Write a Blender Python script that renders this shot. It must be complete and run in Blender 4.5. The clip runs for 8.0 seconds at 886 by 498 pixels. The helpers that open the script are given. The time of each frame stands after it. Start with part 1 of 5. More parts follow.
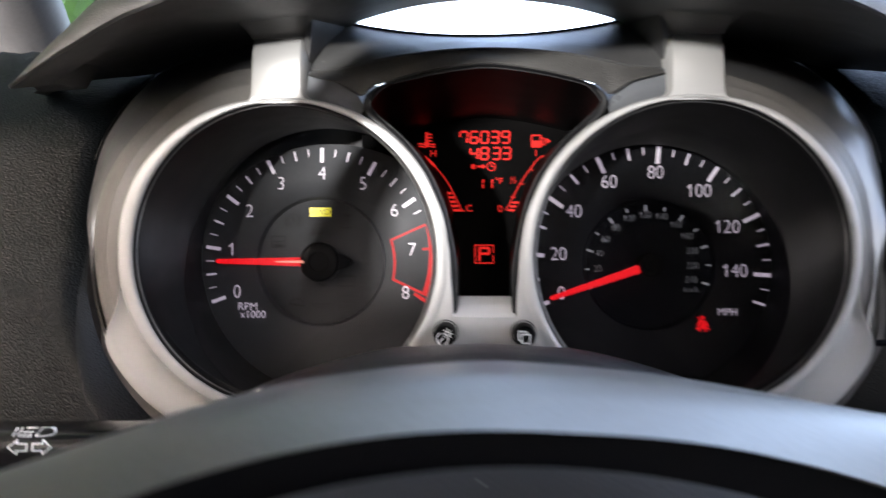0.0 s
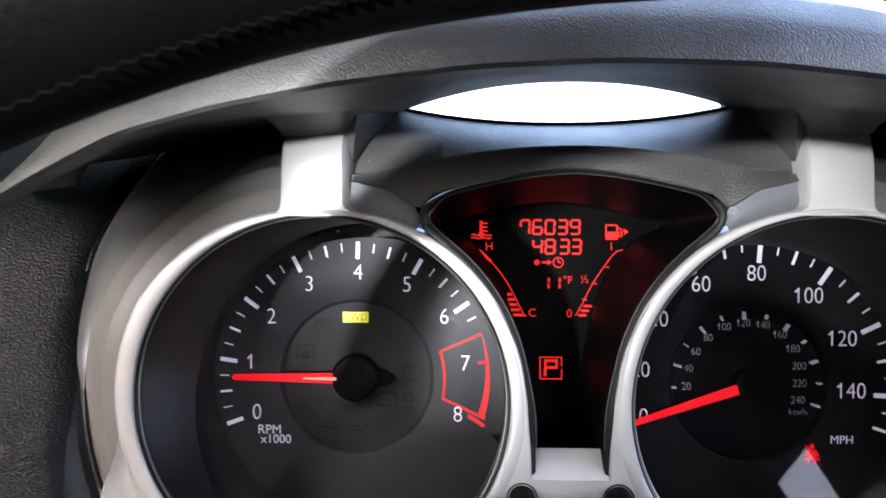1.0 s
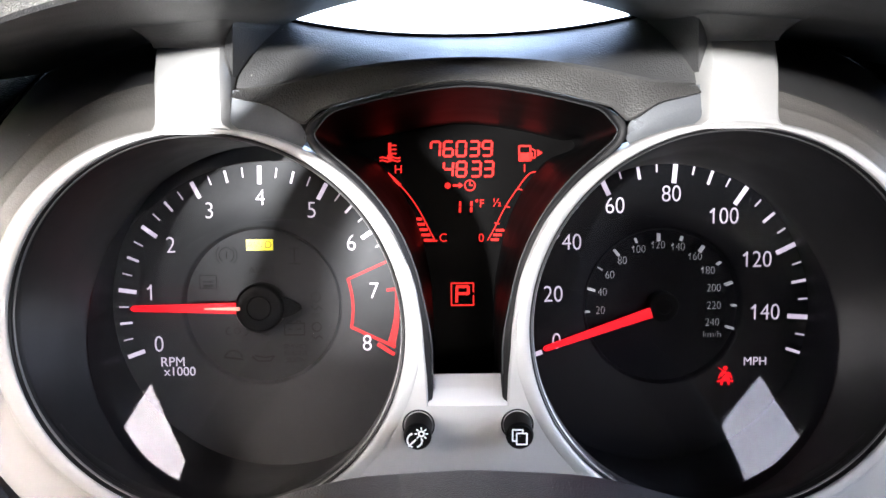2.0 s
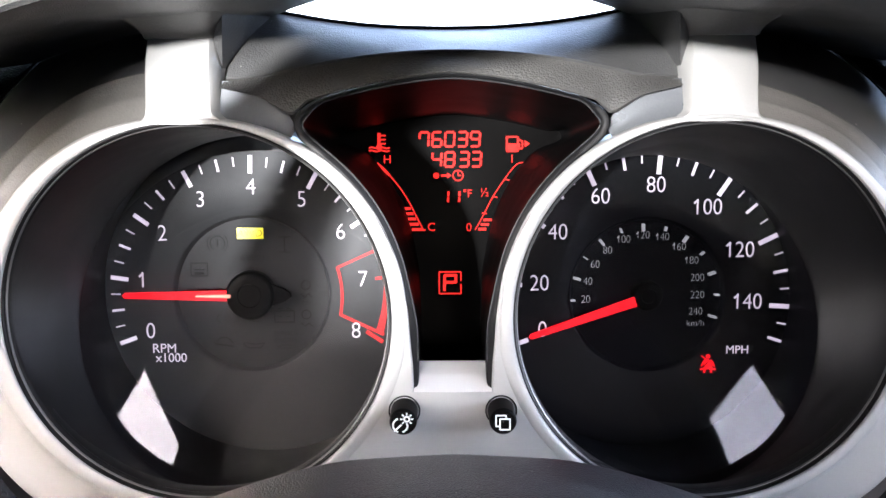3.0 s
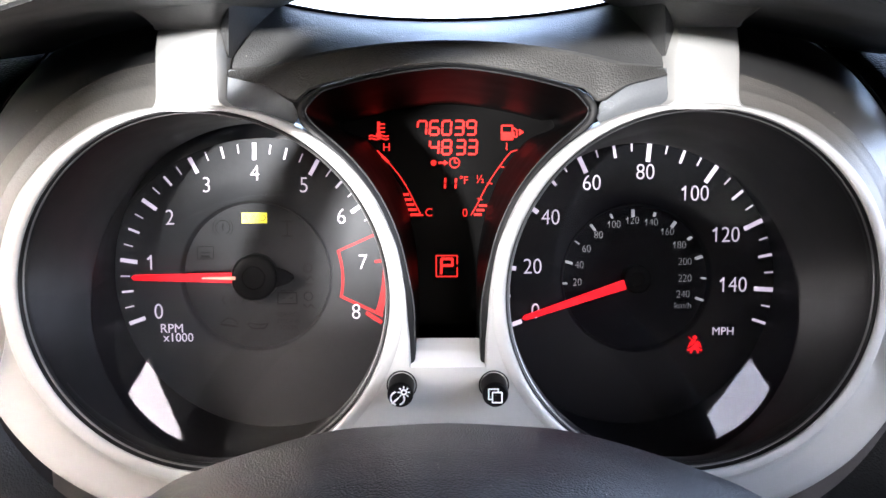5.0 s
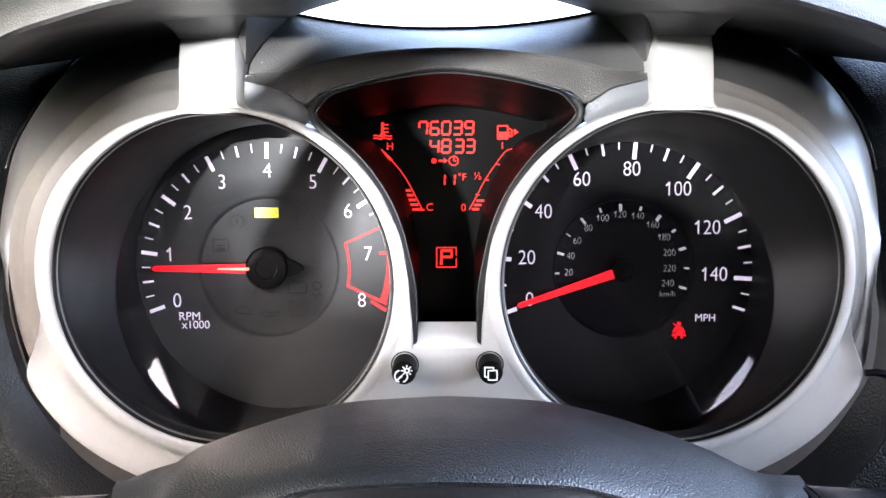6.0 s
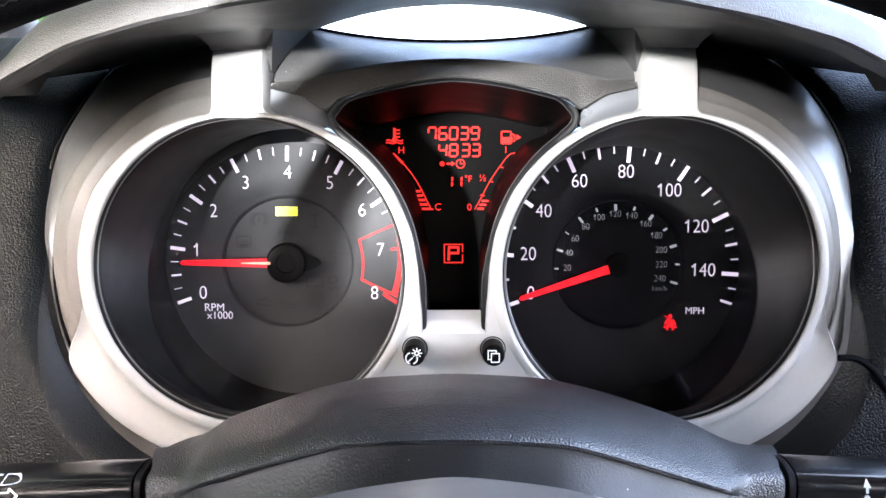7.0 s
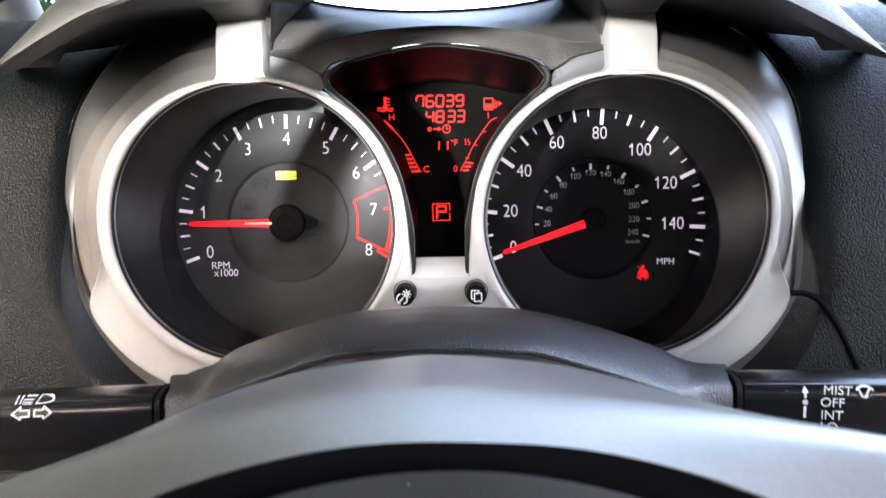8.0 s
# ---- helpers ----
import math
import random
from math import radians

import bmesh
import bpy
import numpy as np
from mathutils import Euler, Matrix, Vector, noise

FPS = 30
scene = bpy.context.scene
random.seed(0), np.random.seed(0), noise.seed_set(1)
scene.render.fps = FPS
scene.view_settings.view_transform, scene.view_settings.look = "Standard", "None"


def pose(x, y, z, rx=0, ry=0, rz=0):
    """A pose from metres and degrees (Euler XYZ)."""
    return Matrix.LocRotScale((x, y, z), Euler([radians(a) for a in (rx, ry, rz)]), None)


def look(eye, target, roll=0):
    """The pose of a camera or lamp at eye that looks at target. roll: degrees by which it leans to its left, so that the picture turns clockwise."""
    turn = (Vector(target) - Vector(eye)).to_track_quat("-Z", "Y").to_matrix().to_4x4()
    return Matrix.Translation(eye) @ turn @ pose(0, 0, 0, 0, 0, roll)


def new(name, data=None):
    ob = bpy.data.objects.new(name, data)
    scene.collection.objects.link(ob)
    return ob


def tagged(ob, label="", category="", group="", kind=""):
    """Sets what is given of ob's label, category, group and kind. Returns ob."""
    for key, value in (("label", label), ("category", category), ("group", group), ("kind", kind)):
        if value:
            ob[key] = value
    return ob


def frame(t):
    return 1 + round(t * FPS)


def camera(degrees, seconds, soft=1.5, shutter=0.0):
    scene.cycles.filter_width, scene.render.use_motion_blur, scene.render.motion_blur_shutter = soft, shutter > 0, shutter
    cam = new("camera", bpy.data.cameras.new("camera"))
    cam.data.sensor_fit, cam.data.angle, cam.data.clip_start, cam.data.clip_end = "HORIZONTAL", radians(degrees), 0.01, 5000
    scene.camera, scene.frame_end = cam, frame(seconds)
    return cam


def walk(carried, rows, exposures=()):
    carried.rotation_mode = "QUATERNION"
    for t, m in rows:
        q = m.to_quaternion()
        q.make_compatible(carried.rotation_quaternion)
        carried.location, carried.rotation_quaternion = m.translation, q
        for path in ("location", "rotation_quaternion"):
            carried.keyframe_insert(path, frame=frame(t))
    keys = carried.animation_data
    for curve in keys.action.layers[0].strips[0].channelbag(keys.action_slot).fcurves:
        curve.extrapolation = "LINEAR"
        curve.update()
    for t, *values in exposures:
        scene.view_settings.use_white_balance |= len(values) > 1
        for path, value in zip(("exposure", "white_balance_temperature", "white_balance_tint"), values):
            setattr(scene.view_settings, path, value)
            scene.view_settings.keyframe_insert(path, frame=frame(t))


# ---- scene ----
cam = camera(54.95, 8.0, shutter=0.3)
PATH = [
    (0, (0.00040, 0.02205, 0.04000), (-0.01960, 0.42056, 0.01192), -0.17),
    (0.2, (-0.02147, 0.03874, 0.05180), (-0.04422, 0.43682, 0.01997), 0.19),
    (0.5, (-0.03343, 0.05886, 0.07056), (-0.05767, 0.45726, 0.04430), 0.64),
    (0.6, (-0.03330, 0.06899, 0.07944), (-0.05812, 0.46707, 0.04924), 0.37),
    (0.8, (-0.03006, 0.08136, 0.08730), (-0.05374, 0.47937, 0.05520), 0.18),
    (1, (-0.02807, 0.08916, 0.08528), (-0.04621, 0.48736, 0.05192), -0.15),
    (1.5, (-0.00983, 0.10046, 0.08072), (-0.01782, 0.49721, 0.03047), -0.55),
    (2, (-0.00503, 0.10170, 0.07866), (-0.00825, 0.49674, 0.01597), -0.64),
    (3.5, (-0.00038, 0.09420, 0.07983), (-0.00174, 0.48830, 0.01143), -0.31),
    (4, (-0.00004, 0.09324, 0.07841), (-0.00189, 0.48714, 0.00886), -0.24),
    (4.5, (0.00000, 0.09190, 0.07818), (-0.00245, 0.48559, 0.00743), -0.20),
    (5.8, (0.00009, 0.06325, 0.07690), (-0.00124, 0.45712, 0.00717), -0.29),
    (6, (0.00081, 0.05899, 0.07804), (-0.00200, 0.45285, 0.00829), -0.37),
    (6.5, (0.00071, 0.04482, 0.07738), (-0.00387, 0.43931, 0.01139), -0.35),
    (7, (0.00083, 0.03032, 0.07609), (-0.00520, 0.42504, 0.01159), -0.23),
    (7.5, (0.00661, 0.01906, 0.07663), (-0.00019, 0.41379, 0.01223), -0.36),
    (8, (0.00694, -0.00462, 0.06123), (0.00076, 0.38999, -0.00392), -1.15),
]
EXPOSURES = [(0, 4.56, 6450, 10), (0.6, 4.70, 6080, 10), (1.0, 4.73, 6080, 10), (1.5, 5.38, 6240, 10), (2.0, 5.52, 6260, 10), (4.5, 5.59, 6260, 10), (6.5, 5.79, 6230, 10), (7.5, 5.74, 6320, 10), (8.0, 5.53, 6560, 10)]
walk(cam, [(t, look(eye, target, roll)) for t, eye, target, roll in PATH], EXPOSURES)

# ---- world and light ----
SUN_DIR = Vector((-0.31, -1.0, 0.05)).normalized()   # low hazy sun behind, through the rear door glass
world = bpy.data.worlds.new("sky")
scene.world = world
world.use_nodes = True
wn = world.node_tree
sky = wn.nodes.new("ShaderNodeTexSky")
sky.sky_type, sky.sun_disc = "NISHITA", False
sky.sun_elevation = radians(45)
sky.sun_rotation = math.atan2(SUN_DIR.x, SUN_DIR.y)
sky.air_density, sky.dust_density, sky.ozone_density = 0.7, 5.0, 0.3
cast = wn.nodes.new("ShaderNodeMix")
cast.data_type, cast.blend_type = "RGBA", "MULTIPLY"
cast.inputs["Factor"].default_value = 1.0
cast.inputs["B"].default_value = (1.09, 1.0, 0.915, 1)   # hazy, slightly warm overcast
wn.links.new(sky.outputs[0], cast.inputs["A"])
wn.links.new(cast.outputs["Result"], wn.nodes["Background"].inputs[0])
wn.nodes["Background"].inputs[1].default_value = 0.15
sun = new("sun", bpy.data.lights.new("sun", "SUN"))
sun.data.energy, sun.data.angle, sun.data.color = 1.1, radians(3.5), (1.0, 0.97, 0.94)
sun.matrix_world = look((0, 0, 30), Vector((0, 0, 30)) - SUN_DIR)

# ---- materials ----
GLOW = 0.040                                  # lamps and backlit marks against the daylight


def speck_mask(n, l, co, scale, share):
    """Small scattered dust specks: 1 on a speck, 0 elsewhere."""
    v = n.new("ShaderNodeTexVoronoi")
    v.inputs["Scale"].default_value = scale
    l.new(co.outputs["Object"], v.inputs["Vector"])
    near, pick, both = n.new("ShaderNodeMath"), n.new("ShaderNodeMath"), n.new("ShaderNodeMath")
    near.operation, pick.operation, both.operation = "LESS_THAN", "LESS_THAN", "MULTIPLY"
    near.inputs[1].default_value, pick.inputs[1].default_value = 0.10, share
    split = n.new("ShaderNodeSeparateColor")
    l.new(v.outputs["Color"], split.inputs[0])
    l.new(v.outputs["Distance"], near.inputs[0])
    l.new(split.outputs[0], pick.inputs[0])
    l.new(near.outputs[0], both.inputs[0])
    l.new(pick.outputs[0], both.inputs[1])
    return both.outputs[0]


def speck(n, l, co, colour, target, share):
    """Lays pale dust specks over a base colour."""
    mx = n.new("ShaderNodeMix")
    mx.data_type = "RGBA"
    mx.inputs["B"].default_value = (0.30, 0.29, 0.27, 1)
    l.new(speck_mask(n, l, co, 420.0, share), mx.inputs["Factor"])
    l.new(colour, mx.inputs["A"])
    l.new(mx.outputs["Result"], target)


def material(name, colour, rough=0.5, metal=0.0, vary=0.15, grain=800.0, bump=0.0, bump_scale=900.0, leather=False, emit=0.0, emit_colour=None, coat=0.0, stain=0.0, stain_scale=40.0, spec=0.5, dust=0.0):
    """Procedural surface: colour varied at two scales, roughness wear, and a fine relief."""
    m = bpy.data.materials.new(name)
    m.use_nodes = True
    n, l = m.node_tree.nodes, m.node_tree.links
    b = n["Principled BSDF"]
    b.inputs["Metallic"].default_value = metal
    b.inputs["Coat Weight"].default_value = coat
    b.inputs["Coat Roughness"].default_value = 0.06
    b.inputs["Specular IOR Level"].default_value = spec
    co = n.new("ShaderNodeTexCoord")
    fine, broad = n.new("ShaderNodeTexNoise"), n.new("ShaderNodeTexNoise")
    fine.inputs["Scale"].default_value, broad.inputs["Scale"].default_value = grain, stain_scale
    fine.inputs["Detail"].default_value, broad.inputs["Detail"].default_value = 3, 5
    for k in (fine, broad):
        l.new(co.outputs["Object"], k.inputs["Vector"])
    add = n.new("ShaderNodeMath")
    add.operation = "ADD"
    l.new(fine.outputs["Fac"], add.inputs[0])
    l.new(broad.outputs["Fac"], add.inputs[1])
    ramp = n.new("ShaderNodeMapRange")
    ramp.inputs["From Min"].default_value, ramp.inputs["From Max"].default_value = 0.6, 1.4
    l.new(add.outputs[0], ramp.inputs["Value"])
    mix = n.new("ShaderNodeMix")
    mix.data_type = "RGBA"
    mix.inputs["A"].default_value = (*[c * (1 - vary) for c in colour], 1)
    mix.inputs["B"].default_value = (*[min(1, c * (1 + vary)) for c in colour], 1)
    l.new(ramp.outputs[0], mix.inputs["Factor"])
    if dust:
        speck(n, l, co, mix.outputs["Result"], b.inputs["Base Color"], dust)
    else:
        l.new(mix.outputs["Result"], b.inputs["Base Color"])
    rr = n.new("ShaderNodeMapRange")
    rr.inputs["From Min"].default_value, rr.inputs["From Max"].default_value = 0.35, 0.65
    rr.inputs["To Min"].default_value, rr.inputs["To Max"].default_value = max(0.02, rough - 0.05 - stain), min(1, rough + 0.05 + stain)
    l.new(broad.outputs["Fac"], rr.inputs["Value"])
    l.new(rr.outputs[0], b.inputs["Roughness"])
    if bump:
        bp = n.new("ShaderNodeBump")
        bp.inputs["Strength"].default_value, bp.inputs["Distance"].default_value = min(1, bump), 0.0005 if leather else 0.0004
        if leather:
            warp = n.new("ShaderNodeTexNoise")
            warp.inputs["Scale"].default_value = bump_scale * 0.6
            l.new(co.outputs["Object"], warp.inputs["Vector"])
            vm = n.new("ShaderNodeVectorMath")
            vm.operation = "MULTIPLY_ADD"
            vm.inputs[1].default_value = (0.3 / bump_scale,) * 3
            l.new(warp.outputs["Color"], vm.inputs[0])
            l.new(co.outputs["Object"], vm.inputs[2])
            tex = n.new("ShaderNodeTexVoronoi")
            tex.feature = "F1"
            bp.invert = True
            tex.inputs["Scale"].default_value = bump_scale
            l.new(vm.outputs[0], tex.inputs["Vector"])
            l.new(tex.outputs["Distance"], bp.inputs["Height"])
        else:
            tex = n.new("ShaderNodeTexNoise")
            tex.inputs["Scale"].default_value, tex.inputs["Detail"].default_value = bump_scale, 2
            l.new(co.outputs["Object"], tex.inputs["Vector"])
            l.new(tex.outputs["Fac"], bp.inputs["Height"])
        l.new(bp.outputs[0], b.inputs["Normal"])
    if emit:
        b.inputs["Emission Color"].default_value = (*(emit_colour or colour), 1)
        b.inputs["Emission Strength"].default_value = emit * GLOW
    return m


def clear(name, tint=(1, 1, 1), gloss=1.0, sheen=None, dusty=False):
    """Thin clear pane: see-through with a Fresnel sheen."""
    m = bpy.data.materials.new(name)
    m.use_nodes = True
    n, l = m.node_tree.nodes, m.node_tree.links
    n.remove(n["Principled BSDF"])
    tr, gl, mx, fr = n.new("ShaderNodeBsdfTransparent"), n.new("ShaderNodeBsdfGlossy"), n.new("ShaderNodeMixShader"), n.new("ShaderNodeFresnel")
    tr.inputs[0].default_value = (*tint, 1)
    gl.inputs["Roughness"].default_value = 0.02
    gl.inputs["Color"].default_value = (gloss, gloss, gloss, 1)
    fr.inputs[0].default_value = 1.49
    if sheen is None:
        l.new(fr.outputs[0], mx.inputs[0])
    else:
        mx.inputs[0].default_value = sheen
    l.new(tr.outputs[0], mx.inputs[1])
    l.new(gl.outputs[0], mx.inputs[2])
    last = mx.outputs[0]
    if dusty:
        co, film, over, grey = n.new("ShaderNodeTexCoord"), n.new("ShaderNodeMath"), n.new("ShaderNodeMixShader"), n.new("ShaderNodeBsdfDiffuse")
        grey.inputs[0].default_value = (0.38, 0.41, 0.47, 1)
        stretch, scratch, thin, fade = n.new("ShaderNodeMapping"), n.new("ShaderNodeTexVoronoi"), n.new("ShaderNodeMath"), n.new("ShaderNodeMath")
        stretch.inputs["Rotation"].default_value = (0, 0.5, 0)
        stretch.inputs["Scale"].default_value = (30, 30, 420)
        scratch.feature = "DISTANCE_TO_EDGE"
        scratch.inputs["Scale"].default_value = 1.0
        l.new(co.outputs["Object"], stretch.inputs["Vector"])
        l.new(stretch.outputs[0], scratch.inputs["Vector"])
        thin.operation, thin.inputs[1].default_value = "LESS_THAN", 0.004
        l.new(scratch.outputs[0], thin.inputs[0])
        fade.operation, fade.inputs[1].default_value, fade.inputs[2].default_value = "MULTIPLY_ADD", 0.03, 0.0009   # scratches on a thin film of dust
        l.new(thin.outputs[0], fade.inputs[0])
        film.operation = "MULTIPLY_ADD"
        l.new(speck_mask(n, l, co, 480.0, 0.10), film.inputs[0])
        film.inputs[1].default_value = 0.22
        l.new(fade.outputs[0], film.inputs[2])
        l.new(film.outputs[0], over.inputs[0])
        l.new(last, over.inputs[1])
        l.new(grey.outputs[0], over.inputs[2])
        last = over.outputs[0]
    l.new(last, n["Material Output"].inputs[0])
    return m


SILVER = material("silver_paint", (0.262, 0.260, 0.256), 0.46, 0.2, 0.05, 2500, 0.12, 3500)
# Lighter than the other silver: the sill's highlight is put into this paint.
SILVER_LIT = material("silver_paint_lit", (0.42, 0.42, 0.415), 0.40, 0.2, 0.03, 2500, 0.05, 3500)
POD = material("grey_side_plastic", (0.084, 0.080, 0.075), 0.42, 0, 0.14, 900, 0.25, 1600, dust=0.05)
FLANK = material("satin_grey_plastic", (0.125, 0.132, 0.142), 0.3, 0.5, 0.08, 1500, 0.1, 2500)
POD_DARK = material("dark_side_plastic", (0.035, 0.035, 0.0355), 0.34, 0, 0.15, 900, 0.15, 1600, spec=0.8, dust=0.06)
GRAIN = material("grained_black_plastic", (0.030, 0.0305, 0.0315), 0.46, 0, 0.3, 700, 0.35, 1900, leather=True, spec=0.8)
GRAIN_FINE = material("fine_grained_plastic", (0.045, 0.044, 0.0425), 0.5, 0, 0.2, 900, 0.5, 1500, leather=True)
BROW = material("satin_black_plastic", (0.032, 0.032, 0.0325), 0.42, 0, 0.2, 900, 0.3, 1900, leather=True, spec=1.0, coat=0.15, dust=0.12)
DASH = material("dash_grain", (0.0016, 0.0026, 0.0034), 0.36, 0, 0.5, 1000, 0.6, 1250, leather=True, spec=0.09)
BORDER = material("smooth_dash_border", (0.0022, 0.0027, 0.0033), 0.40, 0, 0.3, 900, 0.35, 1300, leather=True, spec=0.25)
# Tone speckle puts the grain's sparkle into the colour; dust adds to it.
SHROUD = material("column_plastic", (0.022, 0.0238, 0.0272), 0.37, 0, 0.6, 1200, 0.62, 1700, leather=True, spec=1.0, dust=0.16)
COVER = material("smooth_cover_plastic", (0.0105, 0.0108, 0.0116), 0.46, 0, 0.4, 900, 0.3, 1400, spec=0.45, dust=0.06)
SMOOTH = material("smooth_black_plastic", (0.006, 0.006, 0.0066), 0.24, 0, 0.15, 500, spec=0.8, stain=-0.03)
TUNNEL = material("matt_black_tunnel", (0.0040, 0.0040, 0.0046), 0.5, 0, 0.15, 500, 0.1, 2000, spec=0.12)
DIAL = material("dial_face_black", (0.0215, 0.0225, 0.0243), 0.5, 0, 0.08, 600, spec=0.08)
# Shade over the speedometer is put into its dial and centre colours.
DIAL_SHADED = material("dial_face_shaded", (0.0021, 0.0022, 0.0033), 0.5, 0, 0.1, 600, spec=0.045)
DIAL_DEEP = material("shaded_dial_and_gap_black", (0.0020, 0.0021, 0.0031), 0.6, 0, 0.1, 600, spec=0.02)
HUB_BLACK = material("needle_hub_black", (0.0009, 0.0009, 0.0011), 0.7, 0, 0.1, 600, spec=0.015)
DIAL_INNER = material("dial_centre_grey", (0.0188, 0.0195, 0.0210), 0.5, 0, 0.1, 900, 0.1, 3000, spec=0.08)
HUB_KNOB = material("needle_knob_black", (0.0010, 0.0010, 0.0011), 0.35, 0, 0.2, 600, spec=0.04)
EMBOSS = material("unlit_icon", (0.008, 0.008, 0.0085), 0.6, spec=0.08)
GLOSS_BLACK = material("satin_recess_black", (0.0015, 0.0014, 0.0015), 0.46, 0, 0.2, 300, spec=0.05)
LCD_FACE = material("display_face", (0.0004, 0.0003, 0.0003), 0.4, 0, 0.2, 300, spec=0.02)
MARK = material("white_mark", (0.40, 0.38, 0.41), 0.5, 0, 0.03, emit=0.36, emit_colour=(0.93, 0.77, 0.98))
MARK_SMALL = material("pale_mark", (0.35, 0.35, 0.36), 0.5, 0, 0.03, emit=0.14, emit_colour=(0.9, 0.88, 0.96))
RED_MARK = material("red_mark", (0.12, 0.004, 0.004), 0.5, 0, 0.05, spec=0.1, emit=0.62, emit_colour=(1.0, 0.06, 0.06))
RED_SEG = material("red_segment", (0.10, 0.004, 0.003), 0.5, spec=0.04, emit=0.80, emit_colour=(1.0, 0.03, 0.024))
NEEDLE = material("lit_red_needle", (0.18, 0.004, 0.007), 0.5, spec=0.1, emit=0.8, emit_colour=(1.0, 0.006, 0.014))
NEEDLE_CORE = material("pale_needle_core", (0.5, 0.25, 0.2), 0.5, spec=0.1, emit=0.7, emit_colour=(1.0, 0.35, 0.25))
YELLOW = material("lit_yellow", (0.6, 0.55, 0.02), 0.4, emit=0.5, emit_colour=(0.9, 0.8, 0.01))
OLIVE = material("lamp_lettering", (0.2, 0.18, 0.01), 0.5, emit=0.18, emit_colour=(0.6, 0.5, 0.01))
WHITE_PRINT = material("white_print", (0.75, 0.75, 0.76), 0.5, 0, 0.04, 1500)
RUBBER = material("soft_black", (0.0032, 0.0032, 0.0036), 0.5, spec=0.15)
WHEEL_SKIN = material("wheel_leather", (0.0012, 0.0012, 0.0014), 0.6, 0, 0.25, 700, 0.15, 1300, leather=True, spec=0.04)
HUB_PLASTIC = material("hub_plastic", (0.022, 0.022, 0.022), 0.4, 0, 0.3, 900, 0.10, 1800, leather=True, spec=1.0, dust=0.03)
HUB_SATIN = material("satin_grey_hub_paint", (0.198, 0.187, 0.168), 0.37, 0.5, 0.12, 900, 0.0, 1500, spec=1.0, stain=-0.03)
LINER = material("headliner_cloth", (0.08, 0.079, 0.076), 0.9, 0, 0.1, 500, 0.3, 700)
TRIM = material("cabin_trim", (0.03, 0.03, 0.032), 0.6, 0, 0.2, 300, 0.3, 500)
SEAT = material("seat_cloth", (0.03, 0.03, 0.033), 0.9, 0, 0.3, 300, 0.5, 600)
CAR_WHITE = material("white_body_paint", (0.8, 0.8, 0.8), 0.2, 0, 0.03, 30, coat=0.6)
ASPHALT = material("asphalt", (0.05, 0.05, 0.052), 0.9, 0, 0.3, 60, 0.4, 80, stain_scale=0.6)
GRASS = material("grass", (0.05, 0.11, 0.025), 0.9, 0, 0.4, 20, 0.3, 40, stain_scale=0.8)
LEAF = material("leaf", (0.045, 0.115, 0.02), 0.6, 0, 0.5, 6, stain_scale=1.5)
BARK = material("bark", (0.11, 0.08, 0.055), 0.9, 0, 0.3, 30, 0.6, 25)
LENS = clear("clear_lens", (0.97, 0.97, 0.98), gloss=0.82, dusty=True)
GLASS = clear("window_glass", (0.93, 0.96, 0.94), sheen=0.05)
DARK_GLASS = clear("tinted_glass", (0.27, 0.29, 0.345), sheen=0.05)

# ---- building blocks ----


def finish(bm, smooth=True):
    bmesh.ops.recalc_face_normals(bm, faces=bm.faces)
    for f in bm.faces:
        f.smooth = smooth
    return bm


def part(name, bm, mat, parent, label="", sharp=40):
    me = bpy.data.meshes.new(name)
    bm.to_mesh(me)
    bm.free()
    me.set_sharp_from_angle(angle=radians(sharp))
    me.materials.append(mat)
    ob = new(name, me)
    ob.parent = parent
    if label:
        tagged(ob, label)
    return ob


def thing(name, label, category, group="", kind="", at=(0, 0, 0)):
    ob = new(name)
    ob.empty_display_size = 0.02
    ob.location = at
    return tagged(ob, label, category, group, kind)


def skin(rows, closed_u=False, closed_v=False, cap=False):
    """A sheet through rows of points; cap closes the two end rows with faces."""
    bm = bmesh.new()
    vs = [[bm.verts.new(p) for p in row] for row in rows]
    nu, nv = len(vs), len(vs[0])
    for i in range(nu if closed_u else nu - 1):
        for j in range(nv if closed_v else nv - 1):
            a, b, c, d = vs[i][j], vs[(i + 1) % nu][j], vs[(i + 1) % nu][(j + 1) % nv], vs[i][(j + 1) % nv]
            bm.faces.new((a, b, c, d))
    if cap:
        bm.faces.new(vs[0])
        bm.faces.new(vs[-1])
    return finish(bm)


def thick(bm, amount):
    """Gives an open sheet thickness."""
    bmesh.ops.solidify(bm, geom=bm.faces[:], thickness=amount)
    return finish(bm)


def box(x0, x1, y0, y1, z0, z1, bevel=0.0, seg=2):
    bm = bmesh.new()
    bmesh.ops.create_cube(bm, size=1)
    for v in bm.verts:
        v.co = ((x0 + x1) / 2 + v.co.x * (x1 - x0), (y0 + y1) / 2 + v.co.y * (y1 - y0), (z0 + z1) / 2 + v.co.z * (z1 - z0))
    if bevel:
        bmesh.ops.bevel(bm, geom=bm.edges[:] + bm.verts[:], offset=bevel, segments=seg, affect="EDGES", profile=0.6)
    return finish(bm)


def turned(profile, cx, cz, a0=0.0, a1=360.0, n=96, axis=(0, 0)):
    """A profile of (radius, y) turned round an axis along y; axis: how far its middle slides in x and z per metre of y."""
    full = abs(a1 - a0) >= 360
    rows = []
    for i in range(n if full else n + 1):
        a = radians(a0 + (a1 - a0) * i / n)
        rows.append([(cx + r * math.cos(a), y, cz + r * math.sin(a)) for r, y in profile])
    return skin(rows, closed_u=full)


def lerp(a, b, f):
    return a + (b - a) * f


